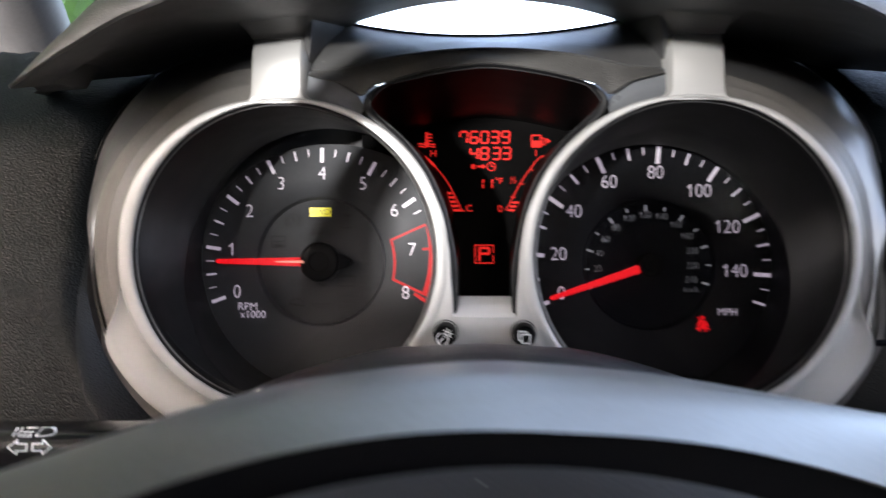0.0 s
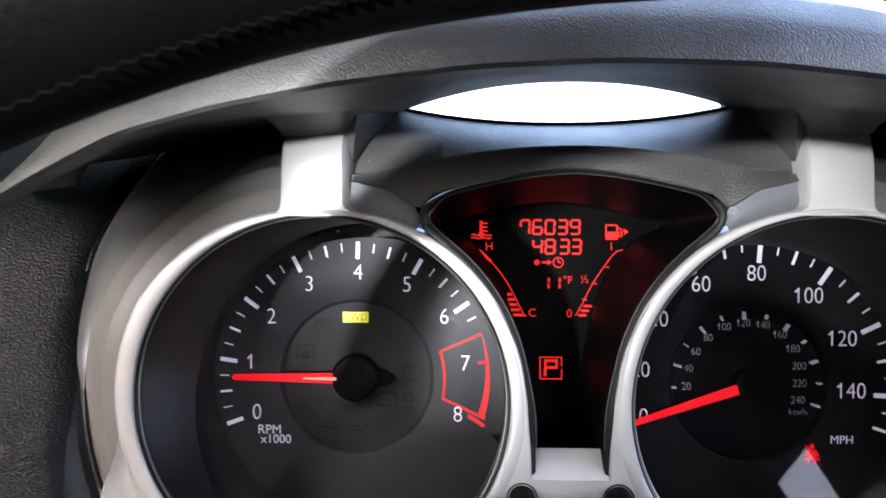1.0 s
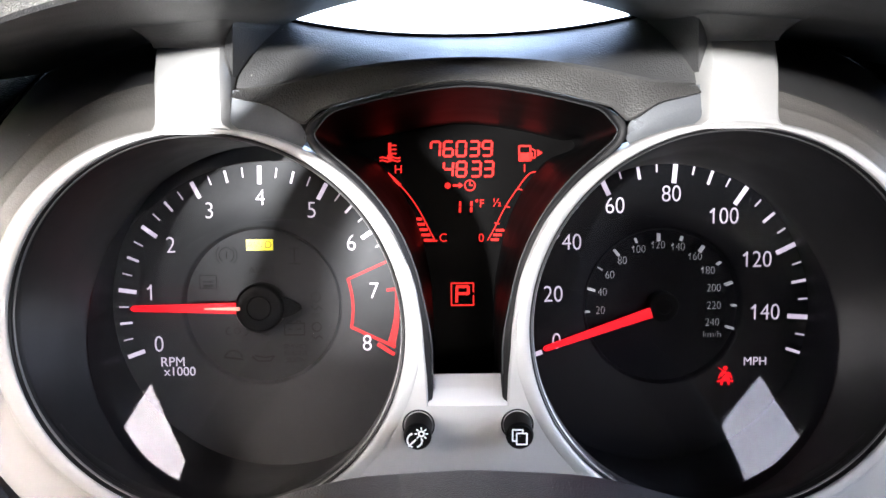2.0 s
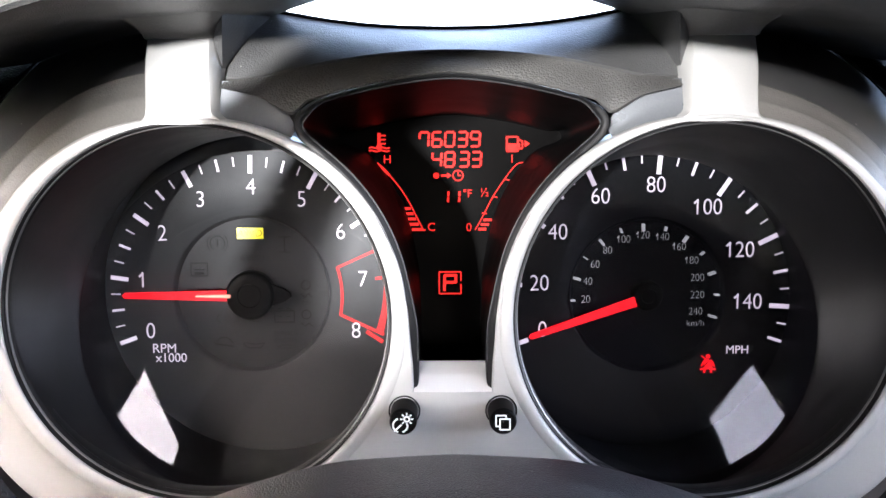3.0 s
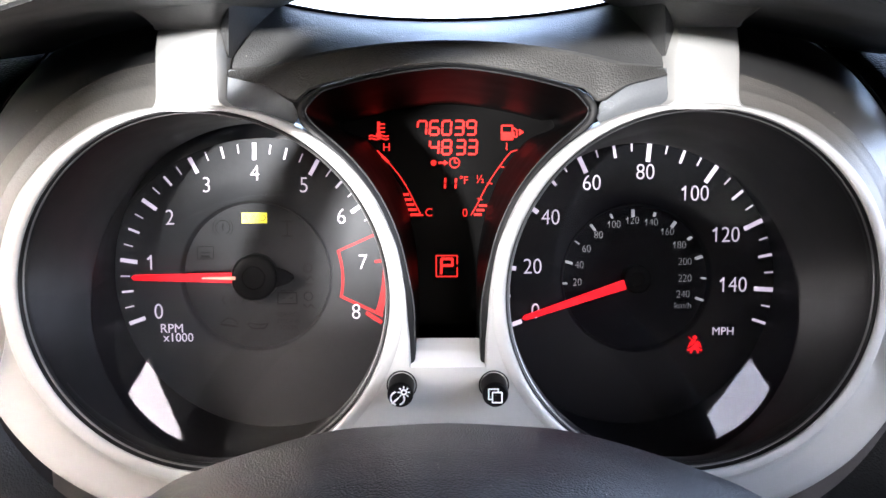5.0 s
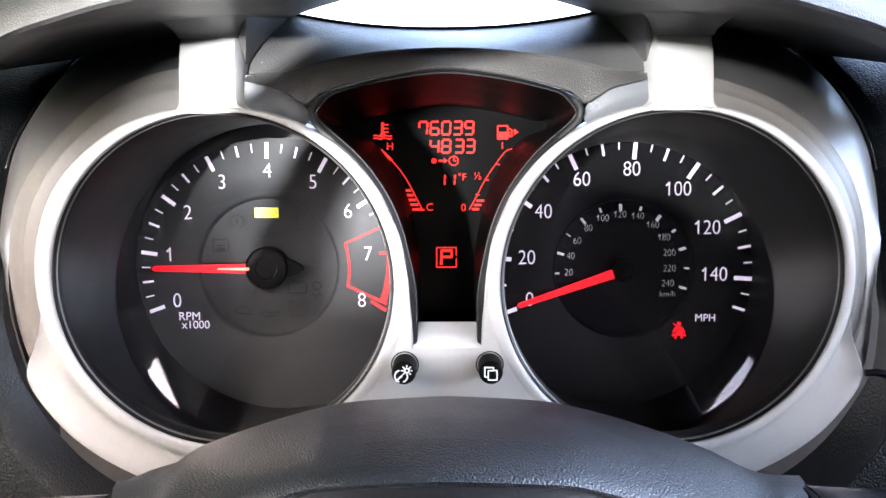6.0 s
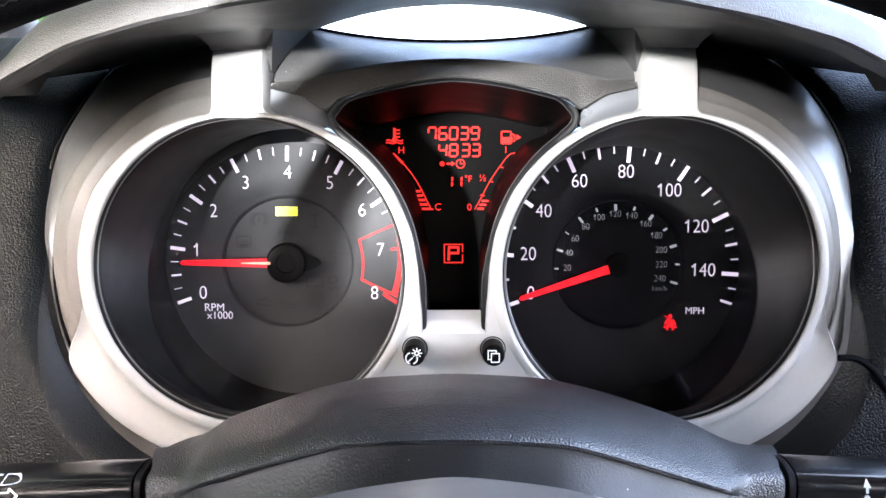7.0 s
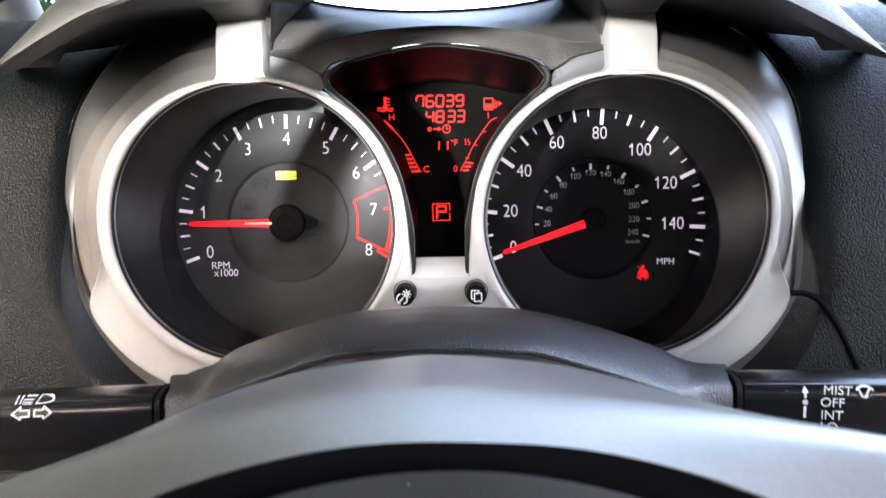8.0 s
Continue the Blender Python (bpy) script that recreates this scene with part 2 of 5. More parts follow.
def table(x, pairs):
    """Straight lines between pairs of (x, value)."""
    for (x0, v0), (x1, v1) in zip(pairs, pairs[1:]):
        if (x - x0) * (x - x1) <= 0:
            return lerp(v0, v1, (x - x0) / (x1 - x0))
    return pairs[0][1] if abs(x - pairs[0][0]) < abs(x - pairs[-1][0]) else pairs[-1][1]


def smooth_line(points, rounds=2, closed=False):
    """Cuts corners to round a line of points."""
    for _ in range(rounds):
        out = [] if closed else [points[0]]
        for a, b in zip(points, points[1:] + (points[:1] if closed else [])):
            out.append(tuple(lerp(p, q, 0.25) for p, q in zip(a, b)))
            out.append(tuple(lerp(p, q, 0.75) for p, q in zip(a, b)))
        if not closed:
            out.append(points[-1])
        points = out
    return points


def tube(points, radius, n=10, squash=1.0):
    """A round bar along points."""
    rows = []
    for i, p in enumerate(points):
        a, b = Vector(points[max(0, i - 1)]), Vector(points[min(len(points) - 1, i + 1)])
        way = (b - a).normalized()
        side = way.cross(Vector((0, 0, 1)))
        side = side.normalized() if side.length > 1e-4 else Vector((1, 0, 0))
        up = side.cross(way)
        r = radius(i / (len(points) - 1)) if callable(radius) else radius
        rows.append([Vector(p) + r * (math.cos(2 * math.pi * k / n) * side + squash * math.sin(2 * math.pi * k / n) * up) for k in range(n)])
    return skin(rows, closed_v=True, cap=True)


def flat_shape(outline, mapper, depth=0.0):
    """A flat plate with this outline of (u, v), laid down by mapper(u, v, height)."""
    bm = bmesh.new()
    top = [bm.verts.new(mapper(u, v, depth)) for u, v in outline]
    bm.faces.new(top)
    if depth:
        low = [bm.verts.new(mapper(u, v, 0)) for u, v in outline]
        for i in range(len(top)):
            j = (i + 1) % len(top)
            bm.faces.new((top[i], low[i], low[j], top[j]))
    bmesh.ops.triangulate(bm, faces=[f for f in bm.faces if len(f.verts) > 4])
    return finish(bm, False)


def joined(shapes):
    bm = bmesh.new()
    for s in shapes:
        me = bpy.data.meshes.new("piece")
        s.to_mesh(me)
        s.free()
        bm.from_mesh(me)
        bpy.data.meshes.remove(me)
    return bm


def lettering(name, text, size, m, mat, parent, label="", align="CENTER", raised=0.00008, bold=0.0, wide=1.0):
    """Built-in letters as a mesh at the pose m."""
    cu = bpy.data.curves.new(name, "FONT")
    cu.body, cu.size, cu.align_x, cu.align_y, cu.extrude, cu.offset = text, size, align, "CENTER", raised, bold
    tmp = new(name + "_curve", cu)
    me = bpy.data.meshes.new_from_object(tmp.evaluated_get(bpy.context.evaluated_depsgraph_get()))
    bpy.data.objects.remove(tmp)
    bpy.data.curves.remove(cu)
    me.transform(m @ Matrix.Diagonal((wide, 1, 1, 1)))
    me.materials.clear()
    me.materials.append(mat)
    ob = new(name, me)
    ob.parent = parent
    if label:
        tagged(ob, label)
    return ob


def stroke(points, width, mapper, depth=0.0001, closed=False):
    """A flat line of this width through (u, v) points."""
    n = len(points)
    shapes = []
    for i in range(n if closed else n - 1):
        (u0, v0), (u1, v1) = points[i], points[(i + 1) % n]
        d = math.hypot(u1 - u0, v1 - v0) or 1e-9
        px, py = -(v1 - v0) / d * width / 2, (u1 - u0) / d * width / 2
        ex, ey = (u1 - u0) / d * width * 0.2, (v1 - v0) / d * width * 0.2
        shapes.append(flat_shape([(u0 + px - ex, v0 + py - ey), (u1 + px + ex, v1 + py + ey), (u1 - px + ex, v1 - py + ey), (u0 - px - ex, v0 - py - ey)], mapper, depth))
    return joined(shapes)


def arc(cx, cy, r, a0, a1, n=24):
    return [(cx + r * math.cos(radians(lerp(a0, a1, i / n))), cy + r * math.sin(radians(lerp(a0, a1, i / n)))) for i in range(n + 1)]

# ---- instrument cluster ----
RX, RZ, RING = 0.0793, 0.0136, 0.0597        # middle and inner radius of the silver rings
DIAL_Y, DIAL_K = 0.424, 0.07                 # dial plane: y = DIAL_Y + DIAL_K * z
LCD_Y, LCD_K = 0.4262, 0.2                   # display plane
cluster = thing("instrument_cluster", "car instrument cluster with two round gauges in silver rings", "instrument cluster", at=(0, 0.40, 0))
cluster_inv = Matrix.Translation((0, -0.40, 0))


def cpart(name, bm, mat, parent=None, label="", sharp=40):
    """A part of the cluster, from points given in the world."""
    ob = part(name, bm, mat, parent or cluster, label, sharp)
    if parent is None or parent is cluster:
        ob.matrix_parent_inverse = cluster_inv
    return ob


def ring_gap(z, r):
    """x at which the circle of radius r round the right-hand ring's middle stands, on its inner side."""
    return RX - math.sqrt(max(1e-9, r * r - (z - RZ) ** 2))


def ring_out(s, a):
    """Outer radius of the silver ring by angle; 0 points outwards, 90 up, 180 to the display."""
    a = (a + 100) % 360 - 100
    if s < 0:
        return table(a, [(-100, 0.0655), (-45, 0.0658), (-20, 0.0668), (0, 0.0668), (30, 0.0670), (60, 0.0645), (80, 0.0623), (100, 0.0624), (126, 0.0640), (150, 0.0650), (172, 0.0649), (182, 0.0655), (190, 0.0664), (260, 0.0655)])
    return table(a, [(-100, 0.0650), (-45, 0.0646), (0, 0.0646), (30, 0.0646), (60, 0.0636), (80, 0.0623), (100, 0.0624), (126, 0.0640), (150, 0.0650), (172, 0.0649), (182, 0.0655), (190, 0.0664), (260, 0.0650)])


def trim_ring(s):
    """Silver ring, narrow at the top and wider at its sides and foot."""
    rows = []
    for i in range(180):
        a = 2.0 * i
        ro, c, sn = ring_out(s, a), math.cos(radians(a)), math.sin(radians(a))
        row = []
        for f, y in ((0, 0.3560), (0, 0.3530), (0.04, 0.3525), (0.10, 0.3522), (0.35, 0.3520), (0.70, 0.3522), (0.90, 0.3526), (0.98, 0.3533), (1.0, 0.3545), (1.0, 0.3640)):
            r = lerp(0.0605, ro, f)
            row.append((s * (RX + r * c), y, RZ + r * sn))
        rows.append(row)
    return skin(rows, closed_u=True)


def lip_ring(s):
    """Thin black seal inside the silver ring."""
    return turned([(0.0606, 0.3545), (0.0604, 0.3530), (0.0601, 0.3529), (0.0599, 0.3534), (0.0598, 0.3546), (0.0592, 0.3552), (0.0588, 0.3580), (0.0588, 0.3600), (0.0600, 0.3640)], s * RX, RZ, n=160)


def lip_bead(s):
    """Fine satin bead on the inner edge of the seal."""
    return turned([(0.0597, 0.3546), (0.05955, 0.3541), (0.0593, 0.3542), (0.0591, 0.3548)], s * RX, RZ, n=160)


LENS_K, LENS_Y = 0.345, 0.3915               # lens plane: y = LENS_Y + LENS_K * z
LENS_RIM = {-1: (0.0722, 0.0066, 0.0613), 1: (0.0738, 0.0030, 0.0568)}   # middle and radius of the lens in each gauge


def lens_edge(s, a, grow=1.0):
    cx, cz, r = LENS_RIM[s]
    x, z = cx + r * grow * math.cos(a), cz + r * grow * math.sin(a)
    return max(x, 0.0178), z


def tunnel(s):
    """Dark funnel from the ring back to the edge of the lens."""
    rows = []
    for i in range(121):
        a = 2 * math.pi * i / 120
        x1, z1 = lens_edge(s, a)
        row = []
        for f in (0, 0.12, 0.35, 0.65, 0.9, 0.97, 1.0):
            g = f ** 0.85
            x, z = lerp(RX + 0.0588 * math.cos(a), x1, g), lerp(RZ + 0.0588 * math.sin(a), z1, g)
            y = lerp(0.357, LENS_Y + LENS_K * z1, f) + (0.0012 if f == 1.0 else 0)
            row.append((s * x, y, z))
        rows.append(row)
    return skin(rows)


def dial_rim(s):
    """Black wall between the lens and the dial plate."""
    rows = []
    for i in range(121):
        a = 2 * math.pi * i / 120
        x0, z0 = lens_edge(s, a)
        x1, z1 = lens_edge(s, a, 1.045)
        rows.append([(s * x0, LENS_Y + LENS_K * z0 + 0.0010, z0), (s * lerp(x0, x1, 0.2), LENS_Y + LENS_K * z0 + 0.0030, lerp(z0, z1, 0.2)), (s * x1, DIAL_Y + DIAL_K * z1 + 0.0005, z1)])
    return skin(rows)


def trim_post(s):
    """Silver strut from the ring up to the hood."""
    rows = []
    for i in range(31):
        f = i / 30
        z = lerp(0.0735, 0.0988, f ** 1.4)
        flare = 0.0030 * math.exp(-max(0.0, z - 0.0740) / 0.0009)
        flare_in = 0.0026 * math.exp(-max(0.0, z - 0.0752) / 0.0008)
        xa, xb = 0.0704 - flare_in, 0.0912 + flare - 0.0010 * f
        yf = 0.3524 + 0.0006 * f + 0.0032 * max(0, f - 0.62) ** 2 * 7
        lean = 0.0035 * (1 - f)
        row = [(xa, yf + 0.0012), (xa + 0.0012, yf), (xb - 0.0010, yf), (xb, yf + 0.0008), (xb, yf + 0.020), (xa - 0.0034 + lean * 0.4, yf + 0.020), (xa - 0.0016, yf + 0.008)]
        rows.append([(s * x, y, z) for x, y in row])
    return skin(rows, closed_v=True, cap=True)


def post_bracket(s):
    """Grained foot of the hood that the strut meets."""
    rows = []
    for i in range(9):
        f = i / 8
        z = lerp(0.0986, 0.1075, f)
        w = f ** 1.6
        xa, xb = lerp(0.0700, 0.0640, w), lerp(0.0909, 0.1010, w)
        yf = lerp(0.3545, 0.338, w)
        row = [(xa, yf + 0.0015), (xa + 0.0015, yf), (xb - 0.0015, yf), (xb, yf + 0.0015), (xb + 0.002 * w, 0.392), (xa - 0.004, 0.392)]
        rows.append([(s * x, y, z) for x, y in row])
    return skin(rows, closed_v=True, cap=True)


def wing_out(s, a):
    """Outer radius of the silver wing by angle."""
    if s < 0:
        return table(a, [(-100, 0.0812), (-60, 0.0816), (-45, 0.0826), (-29, 0.0826), (-25, 0.0817), (-22, 0.0788), (-19, 0.0742), (-15, 0.0698), (-10, 0.0668), (-6, 0.0660)])
    return table(a, [(-100, 0.0798), (-60, 0.0801), (-45, 0.0808), (-30, 0.0804), (-26, 0.0793), (-23.5, 0.0764), (-21, 0.0728), (-18, 0.0692), (-14, 0.0664), (-9, 0.0645), (-6, 0.0640)])


def trim_wing(s):
    """Silver wing that widens the ring at its lower outer side, hollow beside the ring."""
    rows = []
    for i in range(73):
        a = lerp(-6, -104, i / 72)
        c, sn = math.cos(radians(a)), math.sin(radians(a))
        ri = ring_out(s, a) - 0.0004
        ro = max(ri + 0.0001, (wing_out(s, a - 0.9) + wing_out(s, a) + wing_out(s, a + 0.9)) / 3)
        deep = min(1, (ro - ri) / 0.008)
        row = []
        for f, y in ((0, 0.3531), (0.05, 0.3542), (0.20, 0.3558), (0.45, 0.3560), (0.75, 0.3549), (0.92, 0.3544), (0.98, 0.3549), (1.0, 0.3562), (1.0, 0.3640)):
            r = lerp(ri, ro, f)
            row.append((s * (RX + r * c), lerp(0.3534, y, deep), RZ + r * sn))
        rows.append(row)
    return skin(rows)


def opening_line(y, foot, half, r_add=0.0, drop=0.0, out=0.0):
    """Outline of the display opening: up beside the ring, round the upper corner, over the arched top, and back down on the other side."""
    right = [(0.0, foot), (half * 0.6, foot), (half, foot), (half, lerp(foot, 0.010, 0.4)), (half, 0.0095)]
    for i in range(1, 9):
        z = lerp(0.0095, 0.0680 - 0.6 * drop, i / 8)
        right.append((max(half, ring_gap(z, 0.0667 - r_add + 0.0018 * max(0, 0.022 - z) / 0.0125)), z))
    low = 0.6 * drop
    right += [(0.0440 + out, 0.0712 - low), (0.0446 + 0.9 * out, 0.0735 + 0.4 * out - low), (0.0430 + 0.8 * out, 0.0757 + 0.6 * out - low)]
    for i in range(9):
        x = lerp(0.0395, 0, i / 8)
        right.append((x, 0.0866 + 0.45 * out - drop - 0.0065 * (x / 0.0375) ** 1.6))
    line = right + [(-x, z) for x, z in right[-2:0:-1]]
    return [(x, y, z) for x, z in smooth_line(line, 2, True)]


def display_tunnel():
    front = opening_line(0.3546, -0.0118, 0.0108)
    lip = opening_line(0.3570, -0.0125, 0.0106, 0.0003, 0.0004)
    step = opening_line(0.4050, -0.0190, 0.0112, 0.0008, 0.0076)
    step2 = opening_line(0.4120, -0.0205, 0.0115, 0.0008, 0.0096)
    back = opening_line(0.4420, -0.0245, 0.0125, 0.0010, 0.0121)
    return skin([front, lip, step, step2, back], closed_v=True)


def display_collar():
    """Dark bevel between the silver ring and the display recess."""
    return skin([opening_line(0.3575, -0.0090, 0.0140, 0.0030, 0, 0.0034), opening_line(0.3536, -0.0094, 0.0135, 0.0024, 0, 0.0028), opening_line(0.3534, -0.0096, 0.0130, 0.0016, 0, 0.0018), opening_line(0.3540, -0.0110, 0.0113, 0.0004, 0, 0.0005), opening_line(0.3546, -0.0118, 0.0108)], closed_v=True)


def display_edge():
    """Fine raised bead round the display opening."""
    line = [p for p in opening_line(0.3542, -0.0098, 0.0108) if p[2] > -0.002]
    k = max(range(len(line)), key=lambda i: math.dist(line[i], line[i - 1]))
    return tube(line[k:] + line[:k], 0.00028, 6)


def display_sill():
    """Ledge under the display, its highlight put into paler paint, its satin top running back to the display."""
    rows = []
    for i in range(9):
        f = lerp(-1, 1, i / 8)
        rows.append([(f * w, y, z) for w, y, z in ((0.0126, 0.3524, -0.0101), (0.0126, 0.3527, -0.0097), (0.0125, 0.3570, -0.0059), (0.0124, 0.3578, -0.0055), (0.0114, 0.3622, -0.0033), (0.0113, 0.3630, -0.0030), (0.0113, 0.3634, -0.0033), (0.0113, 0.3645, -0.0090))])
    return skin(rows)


def silver_edge(z):
    """x at which the silver ends beside the display."""
    if z < 0.0136:
        return table(z, [(-0.0101, 0.0125), (-0.001, 0.0128), (0.0057, 0.0134), (0.0136, 0.0139)])
    return ring_gap(z, table(z, [(0.0136, 0.0654), (0.020, 0.0649), (0.030, 0.0648), (0.040, 0.0644), (0.060, 0.0640)]))


def display_jamb(s):
    """Bright edge of the silver beside the display."""
    rows = []
    for i in range(33):
        z = lerp(-0.0101, 0.046, i / 32)
        x = silver_edge(z)
        rows.append([(s * (x + 0.0006), 0.3521, z), (s * (x + 0.0002), 0.3521, z), (s * (x - 0.0003), 0.3526, z), (s * (x - 0.0004), 0.3545, z)])
    return skin(rows)


def bridge():
    """Silver plate between the two rings, below and beside the display."""
    rows = []
    for s in (1, -1):
        part_rows = []
        for z in [lerp(0.040, -0.00985, i / 40) for i in range(41)] + [lerp(-0.01, -0.062, i / 24) for i in range(25)]:
            inner = silver_edge(z) if z > -0.0099 else 0.0
            outer = max(inner + 0.0004, ring_gap(z, 0.0630))
            y = 0.3524 + 0.00012 * math.sin(z * 60) + max(0, -z - 0.03) * 0.05
            part_rows.append([(s * lerp(inner, outer, k / 6), y, z) for k in range(7)])
        rows.append(skin(part_rows))
    return joined(rows)


def flank_out(s, a):
    """Outer radius of the grey flank by angle."""
    if s < 0:
        return table(a, [(-40, 0.0815), (-18, 0.0818), (0, 0.0824), (20, 0.0825), (33, 0.0808), (45, 0.0790), (65, 0.0785), (80, 0.0772), (100, 0.0772)])
    return table(a, [(-40, 0.0742), (10, 0.0746), (30, 0.0755), (45, 0.0749), (60, 0.0735), (72, 0.0728), (100, 0.0740)])


def side_band(s):
    """Grey flank of the gauge pod behind the ring, in two facets with a soft ridge."""
    rows = []
    for i in range(65):
        a = lerp(-34, 88, i / 64)
        c, sn = math.cos(radians(a)), math.sin(radians(a))
        w, ri = flank_out(s, a), ring_out(s, a) - 0.0010
        deep = lerp(0.0, 1.0, min(1, max(0, (a + 34) / 30)))
        row = []
        for f, y in ((0.0, 0.3550), (0.12, 0.3566), (0.20, 0.3572), (0.46, 0.3598), (0.50, 0.3600), (0.54, 0.3607), (0.75, 0.3632), (0.95, 0.3652), (0.985, 0.3660), (1.0, 0.3682)):
            r = lerp(ri, w, f)
            yy = lerp(0.3565 + (y - 0.356) * 0.35, y, deep)
            row.append((s * (RX + r * c), yy, RZ + r * sn))
        rows.append(row)
    return skin(rows)


def pod_out(s, a):
    """Radius at which the pod meets the dash, by angle."""
    if s < 0:
        return table(a, [(-100, 0.0832), (-24, 0.0838), (-14, 0.0836), (-6, 0.0838), (2, 0.0848), (8, 0.0874), (14, 0.0906), (20, 0.0936), (29, 0.0994), (35, 0.1027), (39, 0.1057), (43.5, 0.1090), (47.5, 0.1125), (56, 0.1150), (75, 0.1155), (95, 0.1155)])
    return table(a, [(-100, 0.0818), (-24, 0.0818), (-14, 0.0790), (-4, 0.0775), (12.7, 0.0830), (24.5, 0.0905), (32, 0.0958), (38.7, 0.1003), (45.5, 0.1050), (50, 0.1067), (56, 0.1090), (75, 0.1130), (95, 0.1130)])


def dash_y(x, z):
    return 0.353 + (0.55 if z > 0 else 0.22) * z + 12 * max(0, min(z, 0.12) - 0.055) ** 2


def side_shell(s):
    """Dark outer flank that runs back into the dash."""
    rows = []
    for i in range(57):
        a = lerp(-32, 95, i / 56)
        c, sn = math.cos(radians(a)), math.sin(radians(a))
        w = flank_out(s, a) - 0.0002
        deep = min(1, max(0, (a + 30) / 45))
        ro = pod_out(s, a)
        y0 = lerp(0.358, 0.3685, deep)
        z1 = RZ + ro * sn
        y1 = max(dash_y(0, z1) + 0.002, y0 + 0.002)
        row = []
        for f in (0.0, 0.25, 0.5, 0.75, 0.93, 1.0):
            r = lerp(w, ro, f ** 0.8)
            row.append((s * (RX + r * c), lerp(y0, y1, f ** 1.25) + (0.004 if f == 1.0 else 0), RZ + r * sn))
        rows.append(row)
    return skin(rows)


def inner_band(s):
    """Satin flank between the strut and the display opening."""
    rows = []
    for i in range(21):
        a = lerp(86, 119, i / 20)
        c, sn = math.cos(radians(a)), math.sin(radians(a))
        ro = table(a, [(86, 0.0722), (100, 0.0736), (108, 0.0730), (114, 0.0706), (119, 0.0666)])
        rows.append([(s * (RX + lerp(0.0618, ro, f) * c), y, RZ + lerp(0.0618, ro, f) * sn) for f, y in ((0, 0.3550), (0.12, 0.3562), (0.5, 0.3572), (1, 0.3585))])
    return skin(rows)


def brow_low(x):
    return 0.0949 - 0.0072 * min(1, (abs(x) / 0.056) ** 2) - 0.0010 * max(0, (abs(x) - 0.056) / 0.014)


def crest(x):
    return 0.1028 + 0.0058 * (abs(x) / 0.057) ** 2.2


def upper_panel():
    """Grained panel between the display opening and the brow."""
    rows = []
    for i in range(65):
        x = lerp(-0.0686, 0.0686, i / 64)
        ax = abs(x)
        low = 0.0880 - 0.0065 * (ax / 0.0375) ** 1.6 if ax < 0.0440 else table(ax, [(0.0440, 0.0792), (0.0462, 0.0766), (0.0480, 0.0756), (0.0506, 0.0772), (0.0567, 0.0812), (0.0702, 0.0843)])
        up = brow_low(x) + 0.0004
        low = min(low, up - 0.001)
        rows.append([(x, lerp(0.3538, 0.3620, f ** 1.3) + (0.001 if f == 0 else 0), lerp(low, up, f)) for f in (0, 0.06, 0.3, 0.6, 1.0)])
    return skin(rows)


def brow():
    """Satin saddle behind the panel, up to the opening under the hood."""
    rows = []
    for i in range(65):
        x = lerp(-0.0725, 0.0725, i / 64)
        lo, hi = brow_low(x), crest(x)
        row = [(x, 0.3640, lo - 0.002), (x, 0.3612, lo - 0.0004), (x, 0.3606, lo + 0.0004)]
        for f in (0.15, 0.35, 0.6, 0.85, 1.0):
            row.append((x, lerp(0.3610, 0.3800, f ** 1.15), lerp(lo, hi, f ** 0.85)))
        row += [(x, 0.3815, hi + 0.0001), (x, 0.3835, hi - 0.0015), (x, 0.40, hi - 0.012)]
        rows.append(row)
    return skin(rows)


def cheek(s):
    """Triangular web between brow and hood beside the opening."""
    rows = []
    for i in range(9):
        f = i / 8
        z = lerp(0.0912, 0.1170, f)
        rows.append([(s * lerp(0.0718, 0.0668, f), lerp(0.3600, 0.346, f), z), (s * lerp(0.0690, 0.0555, f), lerp(0.374, 0.379, f), z), (s * lerp(0.0690, 0.0570, f), 0.40, z)])
    return thick(skin(rows), 0.003)


for s, side in ((-1, "tachometer"), (1, "speedometer")):
    cpart("trim_ring", trim_ring(s), SILVER, label="satin silver gauge ring")
    cpart("ring_seal", lip_ring(s), RUBBER, label="thin black seal inside the ring")
    cpart("ring_bead", lip_bead(s), POD_DARK, label="fine satin bead inside the seal")
    # The right wall takes the speedometer's shaded black.
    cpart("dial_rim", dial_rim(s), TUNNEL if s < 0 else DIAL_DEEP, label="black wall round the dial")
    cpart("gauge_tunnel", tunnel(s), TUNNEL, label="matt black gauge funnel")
    cpart("trim_post", trim_post(s), SILVER, label="satin silver strut up to the hood")
    cpart("trim_wing", trim_wing(s), SILVER, label="flared silver wing of the ring")
    cpart("pod_flank", side_band(s), POD, label="grey matt flank of the gauge pod")
    cpart("pod_shell", side_shell(s), POD_DARK, label="dark flank of the gauge pod")
    cpart("inner_flank", inner_band(s), FLANK, label="satin grey flank beside the display")
    line = [(s * (RX + pod_out(s, a) * math.cos(radians(a))), dash_y(0, RZ + pod_out(s, a) * math.sin(radians(a))) - 0.0002, RZ + pod_out(s, a) * math.sin(radians(a))) for a in [lerp(24, 54, k / 20) for k in range(21)]]
    cpart("pod_lip", tube(line, 0.00045, 6), SMOOTH, label="thin glossy lip of the gauge pod")
cpart("centre_plate", bridge(), SILVER, label="satin silver plate between the rings")
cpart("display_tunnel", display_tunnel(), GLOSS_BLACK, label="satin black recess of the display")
cpart("display_collar", display_collar(), RUBBER, label="black bezel round the display")
cpart("display_bead", display_edge(), COVER, label="fine bead round the display")
for s in (-1, 1):
    cpart("display_jamb", display_jamb(s), SILVER, label="silver bevel beside the display")
cpart("display_sill", display_sill(), SILVER_LIT, label="silver sill under the display, painted lighter for its highlight")
